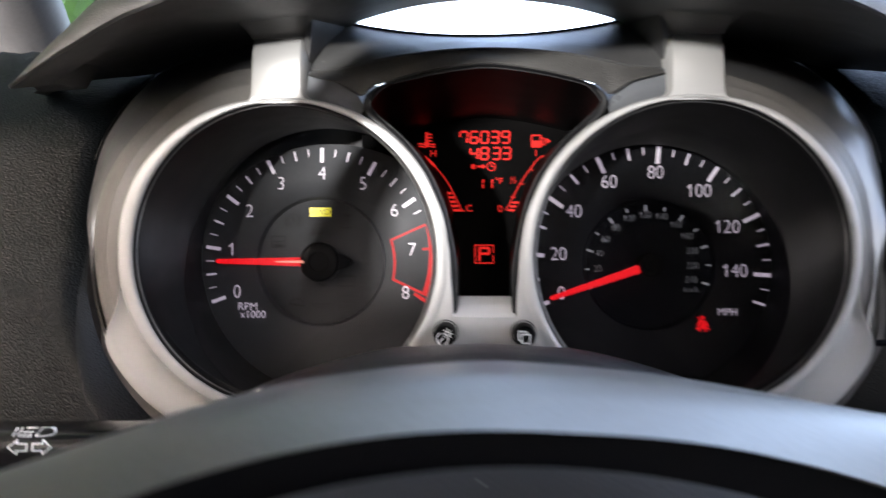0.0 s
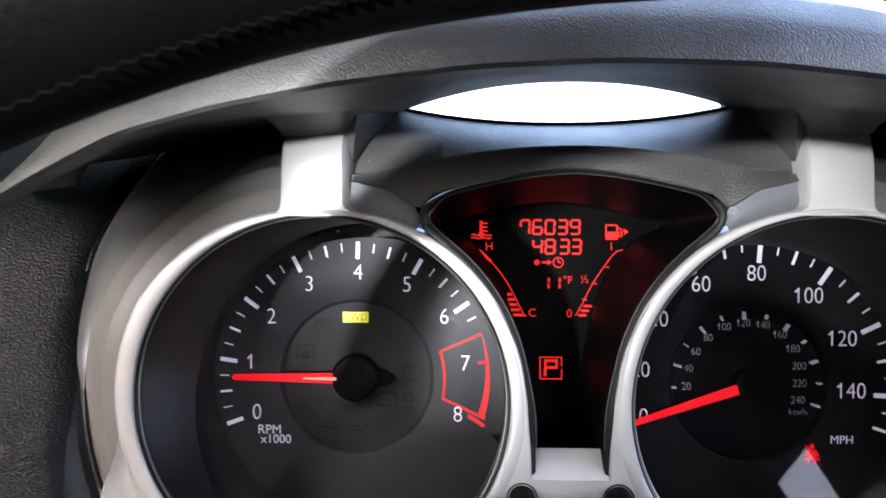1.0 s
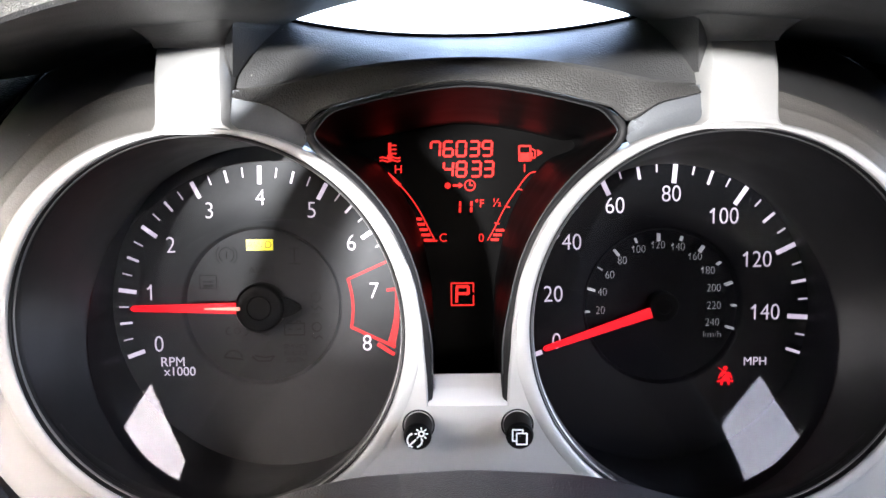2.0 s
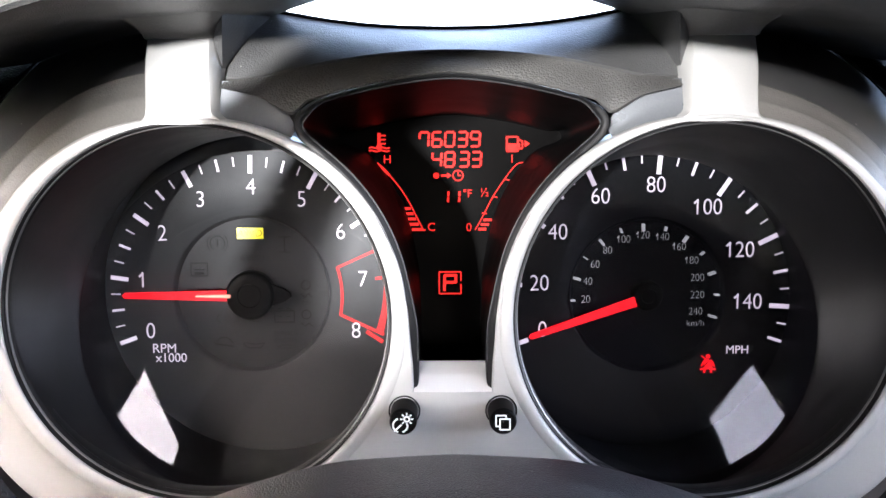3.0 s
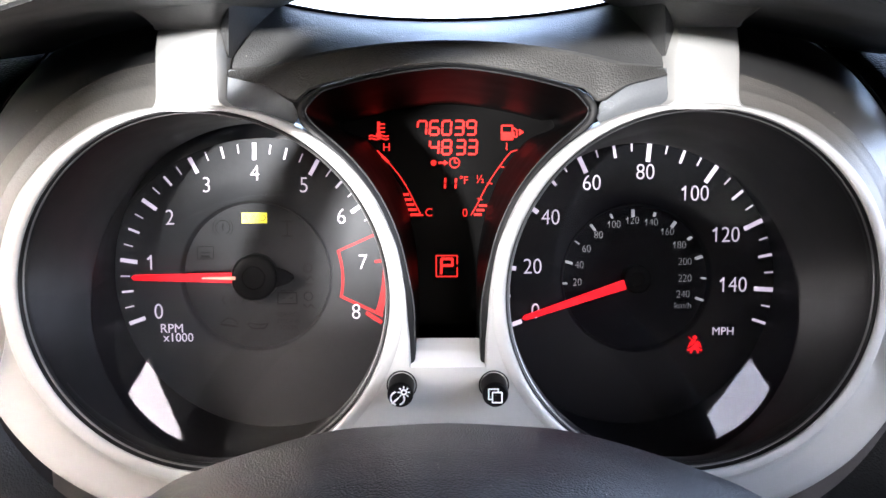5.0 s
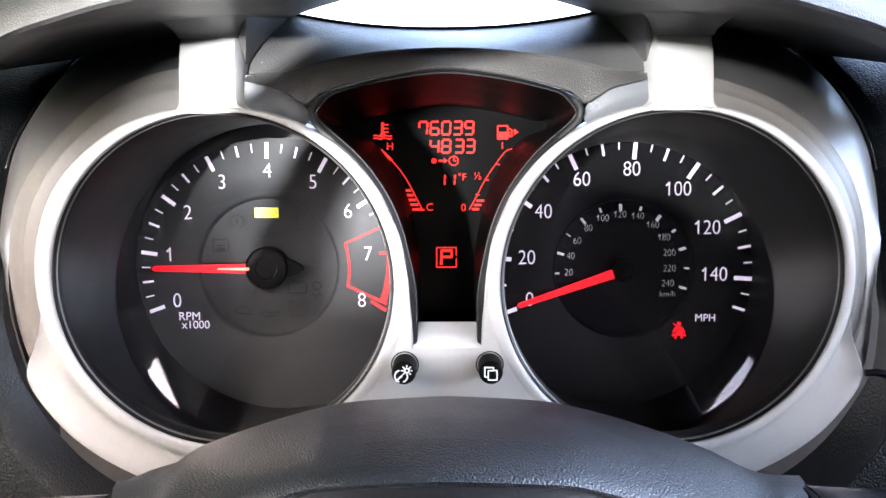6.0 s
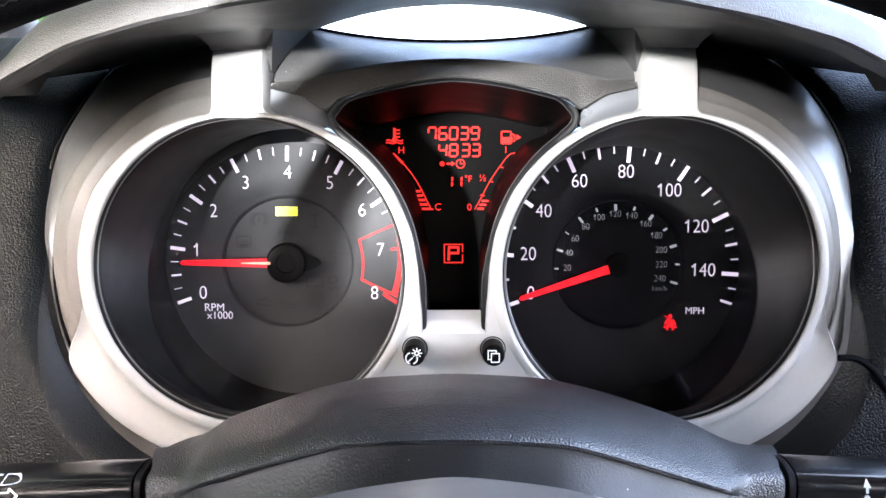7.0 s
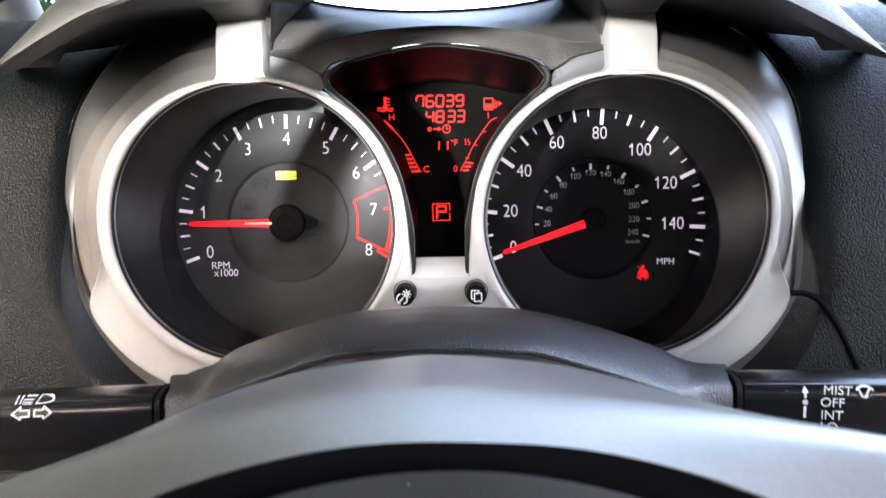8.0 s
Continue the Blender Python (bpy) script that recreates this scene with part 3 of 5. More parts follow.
cpart("upper_panel", upper_panel(), GRAIN_FINE, label="grained dark panel over the display")


def dial_point(cx, cz):
    """Lays (u, v, height) on a dial round its middle; height comes towards the driver."""
    def place(u, v, h):
        z = cz + v * 0.99756
        return (cx + u + 0, DIAL_Y + DIAL_K * z - h, z + h * DIAL_K)
    return place


def polar(r, a):
    return (r * math.cos(radians(a)), r * math.sin(radians(a)))


def dial_face(s, cx, cz, inner):
    """Dial plate with a round recess in its middle."""
    place = dial_point(cx, cz)
    rows = []
    for i in range(97):
        a = 2 * math.pi * i / 96
        x1, z1 = s * 0.0737 + 0.0722 * math.cos(a), -0.0105 + 0.0722 * math.sin(a)
        x1 = max(x1, 0.0176) if s > 0 else min(x1, -0.0176)
        b = math.atan2(z1 - cz, x1 - cx)
        r1 = math.hypot(x1 - cx, z1 - cz)
        row = [place(lerp(inner, r1, f) * math.cos(b), lerp(inner, r1, f) * math.sin(b), 0) for f in (1.0, 0.5, 0.02)]
        row += [place(inner * math.cos(b), inner * math.sin(b), -0.0004), place(inner * 0.985 * math.cos(b), inner * 0.985 * math.sin(b), -0.0012), place(inner * 0.962 * math.cos(b), inner * 0.962 * math.sin(b), -0.0030)]
        rows.append(row)
    return skin(rows)


def disc(place, r, h, n=64):
    return flat_shape([(r * math.cos(2 * math.pi * i / n), r * math.sin(2 * math.pi * i / n)) for i in range(n)], place, 0) if h == 0 else flat_shape([(r * math.cos(2 * math.pi * i / n), r * math.sin(2 * math.pi * i / n)) for i in range(n)], lambda u, v, d: place(u, v, d + h), 0)


def tick(place, a, r0, r1, w, h=0.0001):
    (x0, y0), (x1, y1) = polar(r0, a), polar(r1, a)
    return stroke([(x0, y0), (x1, y1)], w, place, h)


def face_pose(x, y, z, k):
    return pose(x, y, z, 90 - math.degrees(math.atan(k)), 0, 0)


def numeral(text, cx, cz, r, a, size, mat, parent, bold=0.0, name="numeral", wide=1.0, dh=0.0002):
    u, v = polar(r, a)
    p = dial_point(cx, cz)(u, v, dh)
    ob = lettering(name, text, size, face_pose(*p, DIAL_K), mat, parent, bold=bold - (0.012 if size > 0.005 else 0.03) * size, wide=wide)
    if text[0] == "1":                       # the flag of the figure one
        x0, z1 = min(q.co.x for q in ob.data.vertices) - cx, (max(q.co.z for q in ob.data.vertices) - cz) / 0.99756
        flag = stroke([(x0 + 0.05 * size, z1 - 0.06 * size), (x0 - 0.11 * size, z1 - 0.19 * size)], 0.085 * size, lambda u, v, h: dial_point(cx, cz)(u, v, h + dh), 0.00008)
        part("numeral_flag", flag, mat, ob)
    return ob


TX, TZ, SX, SZ = -0.0790, 0.0047, 0.0765, 0.0030          # middle of each scale
THX, THZ, SHX, SHZ = -0.0784, 0.0055, 0.0771, 0.0042      # needle axis and recessed centre of each dial
TACH = [(0, 199.7), (1, 171.8), (2, 144.0), (3, 116.9), (4, 88.6), (5, 60.8), (6, 34.0), (7, 7.8), (8, -18.5)]
SPEED = [(0, 199.5), (20, 173.5), (40, 144.5), (60, 114.8), (80, 85.0), (100, 55.5), (120, 26.0), (140, -3.6), (150, -18.0)]

# tachometer
tach_place = dial_point(TX, TZ)
tach_hub = dial_point(THX, THZ)
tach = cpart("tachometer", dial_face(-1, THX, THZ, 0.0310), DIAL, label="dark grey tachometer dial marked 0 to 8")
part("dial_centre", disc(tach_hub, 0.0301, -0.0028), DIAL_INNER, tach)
shapes = []
for k in range(33):
    v = k / 4
    a = table(v, TACH)
    if k % 4 == 0 and v < 7:
        shapes.append(tick(tach_place, a, 0.0486, 0.0549, 0.0016))
    elif k % 4 and v < 6.3:
        shapes.append(tick(tach_place, a, 0.0503 if k % 2 == 0 else 0.0512, 0.0547, 0.0009 if k % 2 == 0 else 0.0005))
for bm in shapes:
    part("tick_mark", bm, MARK, tach)
for v, r, a in ((0, 0.0421, 199.2), (1, 0.0426, 171.3), (2, 0.0419, 143.6), (3, 0.0422, 115.8), (4, 0.0428, 88.1), (5, 0.0433, 60.9), (6, 0.0439, 34.9), (7, 0.0449, 8.2), (8, 0.0438, -18.8)):
    numeral(str(v), TX, TZ, r, a, 0.0090, MARK, tach, wide=0.90)
lettering("legend", "RPM", 0.0052, face_pose(*tach_place(-0.0346, -0.0208, 0.0002), DIAL_K), MARK, tach, bold=-0.00001)
lettering("legend", "x1000", 0.0050, face_pose(*tach_place(-0.0320, -0.0246, 0.0002), DIAL_K), MARK, tach, bold=-0.00001)
red = [stroke([polar(0.0362, a) for a in [lerp(18, -12, i / 12) for i in range(13)]], 0.0011, tach_place),
       stroke([polar(0.0362, 18), polar(0.0540, 20)], 0.0010, tach_place),
       stroke([polar(0.0362, -12), polar(0.0545, -16.5)], 0.0012, tach_place),
       stroke([polar(0.0480, -17.5), polar(0.0549, -19.5)], 0.0016, tach_place),
       stroke([polar(0.0500, 7.8), polar(0.0540, 7.8)], 0.0012, tach_place)]
wedge = [polar(0.0543, lerp(20, -16, i / 16)) for i in range(17)] + [polar(lerp(0.0512, 0.0540, i / 16), lerp(-16, 20, i / 16)) for i in range(17)]
red.append(flat_shape(wedge, tach_place, 0.0001))
part("red_zone", joined(red), RED_MARK, tach, "red outlined rev limit zone")


def needle(place, a, r0, r1, w0, w1, h):
    (x0, y0), (x1, y1) = polar(r0, a), polar(r1, a)
    px, py = polar(1, a + 90)
    tip = [polar(r1 + w1 * 0.5 * math.sin(t), a) for t in (0.5, 1.57)]
    line = [(x0 + px * w0 / 2, y0 + py * w0 / 2), (x1 + px * w1 / 2, y1 + py * w1 / 2), polar(r1 + w1 * 0.45, a), (x1 - px * w1 / 2, y1 - py * w1 / 2), (x0 - px * w0 / 2, y0 - py * w0 / 2)]
    return flat_shape(line, lambda u, v, d: place(u, v, h + d), 0.0014)


def hub(place, r, h0, h1, n=40):
    rows = []
    for i in range(n):
        a = 2 * math.pi * i / n
        rows.append([place(rr * math.cos(a), rr * math.sin(a), hh) for rr, hh in ((r, h0), (r, h1 - 0.0012), (r * 0.95, h1 - 0.0004), (r * 0.86, h1), (r * 0.5, h1), (r * 0.46, h1 - 0.0004), (r * 0.02, h1 - 0.0004))])
    return skin(rows, closed_u=True)


tn = part("needle", needle(tach_hub, 179.7, 0.0072, 0.0486, 0.0042, 0.0021, 0.0030), NEEDLE, tach, "lit red needle resting below 1")
part("needle_core", needle(tach_hub, 179.7, 0.0072, 0.0205, 0.0012, 0.0004, 0.0045), NEEDLE_CORE, tn)
part("needle_hub", hub(tach_hub, 0.0094, -0.002, 0.0048), HUB_KNOB, tn, "round black needle hub")
tail = [polar(0.008, 38), polar(0.0155, 6), polar(0.0160, -6), polar(0.008, -38)]
part("needle_tail", flat_shape(smooth_line(tail, 1), lambda u, v, d: tach_hub(u, v, 0.0010 + d), 0.002), HUB_BLACK, tn)
part("warning_lamp", flat_shape([(-0.0052, 0.0225), (0.0052, 0.0225), (0.0052, 0.0268), (-0.0052, 0.0268)], lambda u, v, d: tach_place(u, v, d - 0.0026), 0.0001), YELLOW, tach, "lit yellow four wheel drive lamp")
lettering("lamp_lettering", "AWD", 0.0040, face_pose(*tach_place(0, 0.0246, -0.0023), DIAL_K), OLIVE, tach)
lettering("unlit_icon", "AWD", 0.0042, face_pose(*tach_place(0.0005, 0.0146, -0.0026), DIAL_K), EMBOSS, tach)
inset = lambda u, v, d: tach_place(u, v, d - 0.0027)


def rect(u, v, w, h):
    return [(u - w / 2, v - h / 2), (u + w / 2, v - h / 2), (u + w / 2, v + h / 2), (u - w / 2, v + h / 2)]


icons = [
    [stroke(arc(-0.0130, 0.0208, 0.0029, -60, 240), 0.0005, inset), stroke([(-0.0130, 0.0222), (-0.0130, 0.0196)], 0.0006, inset), stroke(arc(-0.0130, 0.0208, 0.0041, 130, 230, 8), 0.0004, inset), stroke(arc(-0.0130, 0.0208, 0.0041, -50, 50, 8), 0.0004, inset)],
    [stroke([(0.0110, 0.0232), (0.0160, 0.0232)], 0.0006, inset), stroke([(0.0110, 0.0172), (0.0160, 0.0172)], 0.0006, inset), stroke([(0.0135, 0.0232), (0.0135, 0.0172)], 0.0006, inset)],
    [stroke(rect(-0.0205, 0.0104, 0.0066, 0.0052), 0.0005, inset, closed=True), stroke([(-0.0225, 0.0104), (-0.0185, 0.0104)], 0.0006, inset), flat_shape(rect(-0.0205, 0.0088, 0.004, 0.0012), inset, 0.0001)],
    [stroke(rect(-0.0215, 0.0010, 0.0080, 0.0036), 0.0005, inset, closed=True)],
    [stroke(rect(0.0128, -0.0086, 0.0078, 0.0046), 0.0006, inset, closed=True), stroke([(0.0104, -0.0062), (0.0104, -0.0054), (0.0118, -0.0054), (0.0118, -0.0062)], 0.0005, inset), stroke([(0.0138, -0.0062), (0.0138, -0.0054), (0.0152, -0.0054), (0.0152, -0.0062)], 0.0005, inset), stroke([(0.0104, -0.0086), (0.0118, -0.0086)], 0.0005, inset), stroke([(0.0138, -0.0086), (0.0152, -0.0086)], 0.0005, inset)],
    [stroke(arc(-0.0125, -0.0092, 0.0016, 90, 270, 8), 0.0005, inset), stroke(arc(-0.0070, -0.0092, 0.0016, -90, 90, 8), 0.0005, inset), stroke(arc(-0.0097, -0.0092, 0.0012, 0, 360, 12), 0.0004, inset)],
    [flat_shape([(-0.0030, -0.0080), (0.0020, -0.0105), (0.0030, -0.0098), (0.0022, -0.0112), (-0.0022, -0.0098)], inset, 0.0001)],
    [stroke(arc(-0.0115, -0.0205, 0.0036, 20, 160, 10), 0.0006, inset), stroke([(-0.0152, -0.0195), (-0.0080, -0.0205)], 0.0008, inset)],
    [stroke([(-0.0040, -0.0196), (-0.0020, -0.0212), (0.0030, -0.0212), (0.0046, -0.0192), (0.0010, -0.0198), (-0.0030, -0.0190)], 0.0005, inset, closed=True)],
    [stroke(arc(0.0215, 0.0040, 0.0018, 0, 360, 12), 0.0005, inset), stroke([(0.0195, 0.0005), (0.0210, -0.0010), (0.0225, 0.0005), (0.0238, -0.0010)], 0.0005, inset)],
    [stroke(arc(0.0215, -0.0078, 0.0018, 0, 360, 12), 0.0005, inset), stroke([(0.0195, -0.0112), (0.0210, -0.0126), (0.0225, -0.0112), (0.0238, -0.0126)], 0.0005, inset)],
]
for shape in icons:
    part("unlit_icon", joined(shape), EMBOSS, tach)
lettering("unlit_icon", "OFF", 0.0022, face_pose(*tach_place(0.0216, -0.0032, -0.0026), DIAL_K), EMBOSS, tach)
lettering("unlit_icon", "SERVICE\nENGINE\nSOON", 0.0027, face_pose(*tach_place(0.0132, -0.0182, -0.0026), DIAL_K), EMBOSS, tach)

# speedometer
speed_place = dial_point(SX, SZ)
speed_hub = dial_point(SHX, SHZ)
# Same dial as the tachometer's, in a copy darkened for shade.
speedo = cpart("speedometer", dial_face(1, SHX, SHZ, 0.0306), DIAL_SHADED, label="speedometer dial darkened for shade, marked 0 to 140 miles an hour")
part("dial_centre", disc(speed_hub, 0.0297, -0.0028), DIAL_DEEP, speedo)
shapes = []
for k in range(31):
    v = k * 5
    a = table(v, SPEED)
    if v % 20 == 0:
        shapes.append(tick(speed_place, a, 0.0492, 0.0566, 0.0018))
    elif v % 10 == 0:
        shapes.append(tick(speed_place, a, 0.0512, 0.0564, 0.0011))
    else:
        shapes.append(tick(speed_place, a, 0.0530, 0.0563, 0.0006))
for bm in shapes:
    part("tick_mark", bm, MARK, speedo)
for v, r, a in ((0, 0.0423, 197.0), (20, 0.0422, 171.7), (40, 0.0434, 142.9), (60, 0.0440, 114.4), (80, 0.0445, 85.7), (100, 0.0427, 56.6), (120, 0.0411, 27.3), (140, 0.0401, -2.4)):
    numeral(str(v), SX, SZ, r, a, 0.0090, MARK, speedo, wide=0.87)
shapes = []
for k in range(13):
    a = 199.7 - 17.95 * k
    shapes.append(tick(speed_place, a, 0.0267 if k % 2 == 0 else 0.0276, 0.0292, 0.0008 if k % 2 == 0 else 0.0005, -0.0026))
    r = table(k, [(0, 0.0229), (2, 0.0232), (4, 0.0238), (5, 0.0246), (7, 0.0249), (8, 0.0242), (9, 0.0236), (10, 0.0224), (11, 0.0212), (12, 0.0214)])
    numeral(str(20 * k), SX, SZ, r, a, 0.0044, MARK_SMALL, speedo, dh=-0.0026, wide=0.86)
for bm in shapes:
    part("inner_tick_mark", bm, MARK_SMALL, speedo)
lettering("legend", "km/h", 0.0036, face_pose(*speed_place(0.0206, -0.0105, -0.0025), DIAL_K), MARK_SMALL, speedo, bold=-0.0001)
lettering("legend", "MPH", 0.0046, face_pose(*speed_place(0.0366, -0.0208, 0.0002), DIAL_K), MARK, speedo, bold=-0.00001)
sn = part("needle", needle(speed_hub, 198.7, 0.0056, 0.0484, 0.0038, 0.0020, 0.0030), NEEDLE, speedo, "lit red needle at zero")
part("needle_hub", hub(speed_hub, 0.0058, -0.0026, 0.0028), HUB_BLACK, sn, "black needle hub")
bu, bv = 0.0252, -0.0264
belt = [flat_shape([(bu + 0.0009 * math.cos(t / 12 * 6.283), bv + 0.0031 + 0.0009 * math.sin(t / 12 * 6.283)) for t in range(12)], speed_place, 0.0001),
        flat_shape([(bu - 0.0014, bv + 0.0019), (bu + 0.0006, bv + 0.0019), (bu - 0.0017, bv - 0.0007)], speed_place, 0.0001),
        flat_shape([(bu + 0.0012, bv + 0.0019), (bu + 0.0018, bv - 0.0014), (bu - 0.0017, bv - 0.0014)], speed_place, 0.0001),
        stroke([(bu - 0.0030, bv - 0.0022), (bu - 0.0014, bv - 0.0018), (bu + 0.0014, bv - 0.0018), (bu + 0.0030, bv - 0.0022)], 0.0007, speed_place),
        stroke([(bu - 0.0017, bv + 0.0012), (bu - 0.0026, bv - 0.0010)], 0.0005, speed_place), stroke([(bu + 0.0017, bv + 0.0012), (bu + 0.0026, bv - 0.0010)], 0.0005, speed_place),
        stroke([(bu - 0.0012, bv - 0.0020), (bu - 0.0014, bv - 0.0034)], 0.0008, speed_place), stroke([(bu + 0.0012, bv - 0.0020), (bu + 0.0014, bv - 0.0034)], 0.0008, speed_place),
        stroke([(bu - 0.0027, bv + 0.0034), (bu + 0.0024, bv - 0.0006)], 0.0004, speed_place)]
part("belt_lamp", joined(belt), NEEDLE, speedo, "lit red seat belt lamp")

# clear lenses in front of the dials
for s in (-1, 1):
    rows = []
    for i in range(97):
        a = 2 * math.pi * i / 96
        row = []
        for f in (0.001, 0.5, 0.9985):
            x, z = lens_edge(s, a, f)
            row.append((s * x, LENS_Y + LENS_K * z, z))
        rows.append(row)
    lens = cpart("lens", skin(rows), LENS, label="clear plastic gauge lens")
    lens.visible_shadow = False

# display
def lcd(u, v, h):
    return (u, LCD_Y + LCD_K * v - h, v)


screen = cpart("display", flat_shape([(-0.0172, -0.026), (0.0172, -0.026), (0.0172, 0.002), (0.060, 0.030), (0.060, 0.082), (-0.060, 0.082), (-0.060, 0.030), (-0.0172, 0.002)], lcd, 0), LCD_FACE, label="dark display with red lit segments")
SEGS = {"0": "abcdef", "1": "bc", "3": "abcdg", "4": "fgbc", "6": "acdefg", "7": "abcf", "8": "abcdefg", "9": "abcdfg"}


def digit(ch, u, v, w, h, t):
    """Seven-segment figure with its lower left corner at (u, v), leaning a little."""
    lean = 0.06
    ends = {"a": ((0, h), (w, h)), "b": ((w, h), (w, h / 2)), "c": ((w, h / 2), (w, 0)), "d": ((0, 0), (w, 0)), "e": ((0, h / 2), (0, 0)), "f": ((0, h), (0, h / 2)), "g": ((0, h / 2), (w, h / 2))}
    shapes = []
    for seg in SEGS[ch]:
        (x0, y0), (x1, y1) = ends[seg]
        d = math.hypot(x1 - x0, y1 - y0)
        gx, gy = (x1 - x0) / d * t * 0.42, (y1 - y0) / d * t * 0.42
        a, b = (u + x0 + gx + lean * (y0 + gy), v + y0 + gy), (u + x1 - gx + lean * (y1 - gy), v + y1 - gy)
        shapes.append(stroke([a, b], t, lambda p, q, k: lcd(p, q, k + 0.0003)))
    return shapes


lcd_up = lambda p, q, k: lcd(p, q, k + 0.0003)


def reading(text, u, v, w, h, t, step):
    for i, ch in enumerate(text):
        for bm in digit(ch, u + i * step, v, w, h, t):
            part("display_segment", bm, RED_SEG, screen)


reading("76039", -0.0123, 0.0622, 0.0036, 0.0056, 0.00090, 0.00510)
reading("48", -0.0073, 0.0543, 0.0036, 0.0056, 0.00090, 0.00515)
reading("33", 0.0036, 0.0543, 0.0036, 0.0056, 0.00090, 0.00490)
part("colon", joined([flat_shape(rect(0.0018, z, 0.0008, 0.0008), lcd_up, 0.0001) for z in (0.0558, 0.0585)]), RED_SEG, screen)
reading("11", -0.0046, 0.0402, 0.0036, 0.0046, 0.00090, 0.0044)
lettering("unit", "\u00b0F", 0.0044, face_pose(*lcd(0.0068, 0.0436, 0.0005), LCD_K), RED_SEG, screen)
part("trip_symbol", joined([flat_shape([(x, z) for x, z in arc(-0.0056, 0.0508, 0.0012, 0, 345, 15)], lcd_up, 0.0001), stroke([(-0.0035, 0.0508), (-0.0012, 0.0508)], 0.0009, lcd_up), flat_shape([(-0.0012, 0.0520), (0.0005, 0.0508), (-0.0012, 0.0496)], lcd_up, 0.0001), stroke(arc(0.0031, 0.0508, 0.0020, 0, 360, 20), 0.0005, lcd_up), stroke([(0.0031, 0.0522), (0.0031, 0.0508), (0.0042, 0.0508)], 0.0005, lcd_up)]), RED_SEG, screen)
lettering("half_mark", "\u00bd", 0.0046, face_pose(*lcd(0.0137, 0.0440, 0.0005), LCD_K), RED_SEG, screen)
for text, x, z in (("H", -0.0250, 0.0571), ("C", -0.0076, 0.0306), ("1", 0.0246, 0.0571), ("0", 0.0073, 0.0304)):
    lettering("scale_letter", text, 0.0046, face_pose(*lcd(x, z, 0.0005), LCD_K), RED_SEG, screen)
curve_l = [(-0.0290, 0.0556), (-0.0270, 0.0538), (-0.0243, 0.0512), (-0.0200, 0.0462), (-0.0165, 0.0408), (-0.0140, 0.0358), (-0.0108, 0.0296)]
part("temperature_arc", joined([stroke(smooth_line(curve_l, 2), 0.00045, lcd_up), stroke(curve_l[:3], 0.0011, lcd_up), stroke([(-0.0118, 0.0296), (-0.0100, 0.0296)], 0.0006, lcd_up)]), RED_SEG, screen)
curve_r = [(0.0290, 0.0558), (0.0262, 0.0553), (0.0215, 0.0492), (0.0165, 0.0420), (0.0125, 0.0340), (0.0098, 0.0296)]
part("fuel_arc", joined([stroke(smooth_line(curve_r, 2), 0.00045, lcd_up)] + [stroke([(x, z), (x + 0.0018, z - 0.0004)], 0.0005, lcd_up) for x, z in ((0.0216, 0.0493), (0.0168, 0.0426), (0.0126, 0.0362))]), RED_SEG, screen)
for i in range(5):
    f = i / 4
    part("level_bar", stroke([(lerp(-0.0190, -0.0150, f), lerp(0.0380, 0.0298, f)), (lerp(-0.0160, -0.0118, f), lerp(0.0380, 0.0298, f))], 0.0011, lcd_up), RED_SEG, screen)
for i in range(3):
    f = i / 2
    part("level_bar", stroke([(lerp(0.0132, 0.0112, f), lerp(0.0334, 0.0298, f)), (lerp(0.0162, 0.0140, f), lerp(0.0334, 0.0298, f))], 0.0010, lcd_up), RED_SEG, screen)
temp = [stroke([(-0.0283, 0.0619), (-0.0283, 0.0674)], 0.0012, lcd_up), flat_shape(arc(-0.0283, 0.0621, 0.0012, 0, 330, 11), lcd_up, 0.0001)]
temp += [stroke([(-0.0278, z), (-0.0258, z)], 0.0006, lcd_up) for z in (0.0666, 0.0650, 0.0634)]
temp += [stroke([(-0.0322 + 0.0010 * i, zz + 0.0003 * math.sin(i * 1.6)) for i in range(9)], 0.0006, lcd_up) for zz in (0.0618, 0.0606)]
part("coolant_symbol", joined(temp), RED_SEG, screen)
fuel = [stroke(rect(0.0248, 0.0630, 0.0044, 0.0056), 0.0007, lcd_up, closed=True), flat_shape(rect(0.0248, 0.0617, 0.0044, 0.0030), lcd_up, 0.0001), stroke([(0.0270, 0.0650), (0.0288, 0.0640), (0.0288, 0.0612), (0.0276, 0.0612), (0.0276, 0.0632)], 0.0006, lcd_up), flat_shape([(0.0297, 0.0645), (0.0318, 0.0631), (0.0297, 0.0617)], lcd_up, 0.0001)]
part("fuel_symbol", joined(fuel), RED_SEG, screen)
pz = 0.0090
box_p = [stroke([(-0.0046, pz - 0.0042), (-0.0046, pz + 0.0042), (0.0040, pz + 0.0042), (0.0040, pz + 0.0008)], 0.0005, lcd_up), stroke([(0.0040, pz - 0.0006), (0.0040, pz - 0.0042), (-0.0046, pz - 0.0042)], 0.0005, lcd_up),
         stroke([(-0.0026, pz - 0.0030), (-0.0024, pz + 0.0029), (0.0020, pz + 0.0029), (0.0020, pz + 0.0002), (-0.0022, pz + 0.0002)], 0.0011, lcd_up)]
part("gear_letter", box_p.pop(), RED_SEG, screen, "letter P lit in red")
for bm in box_p:
    part("gear_box_line", bm, RED_SEG, screen)

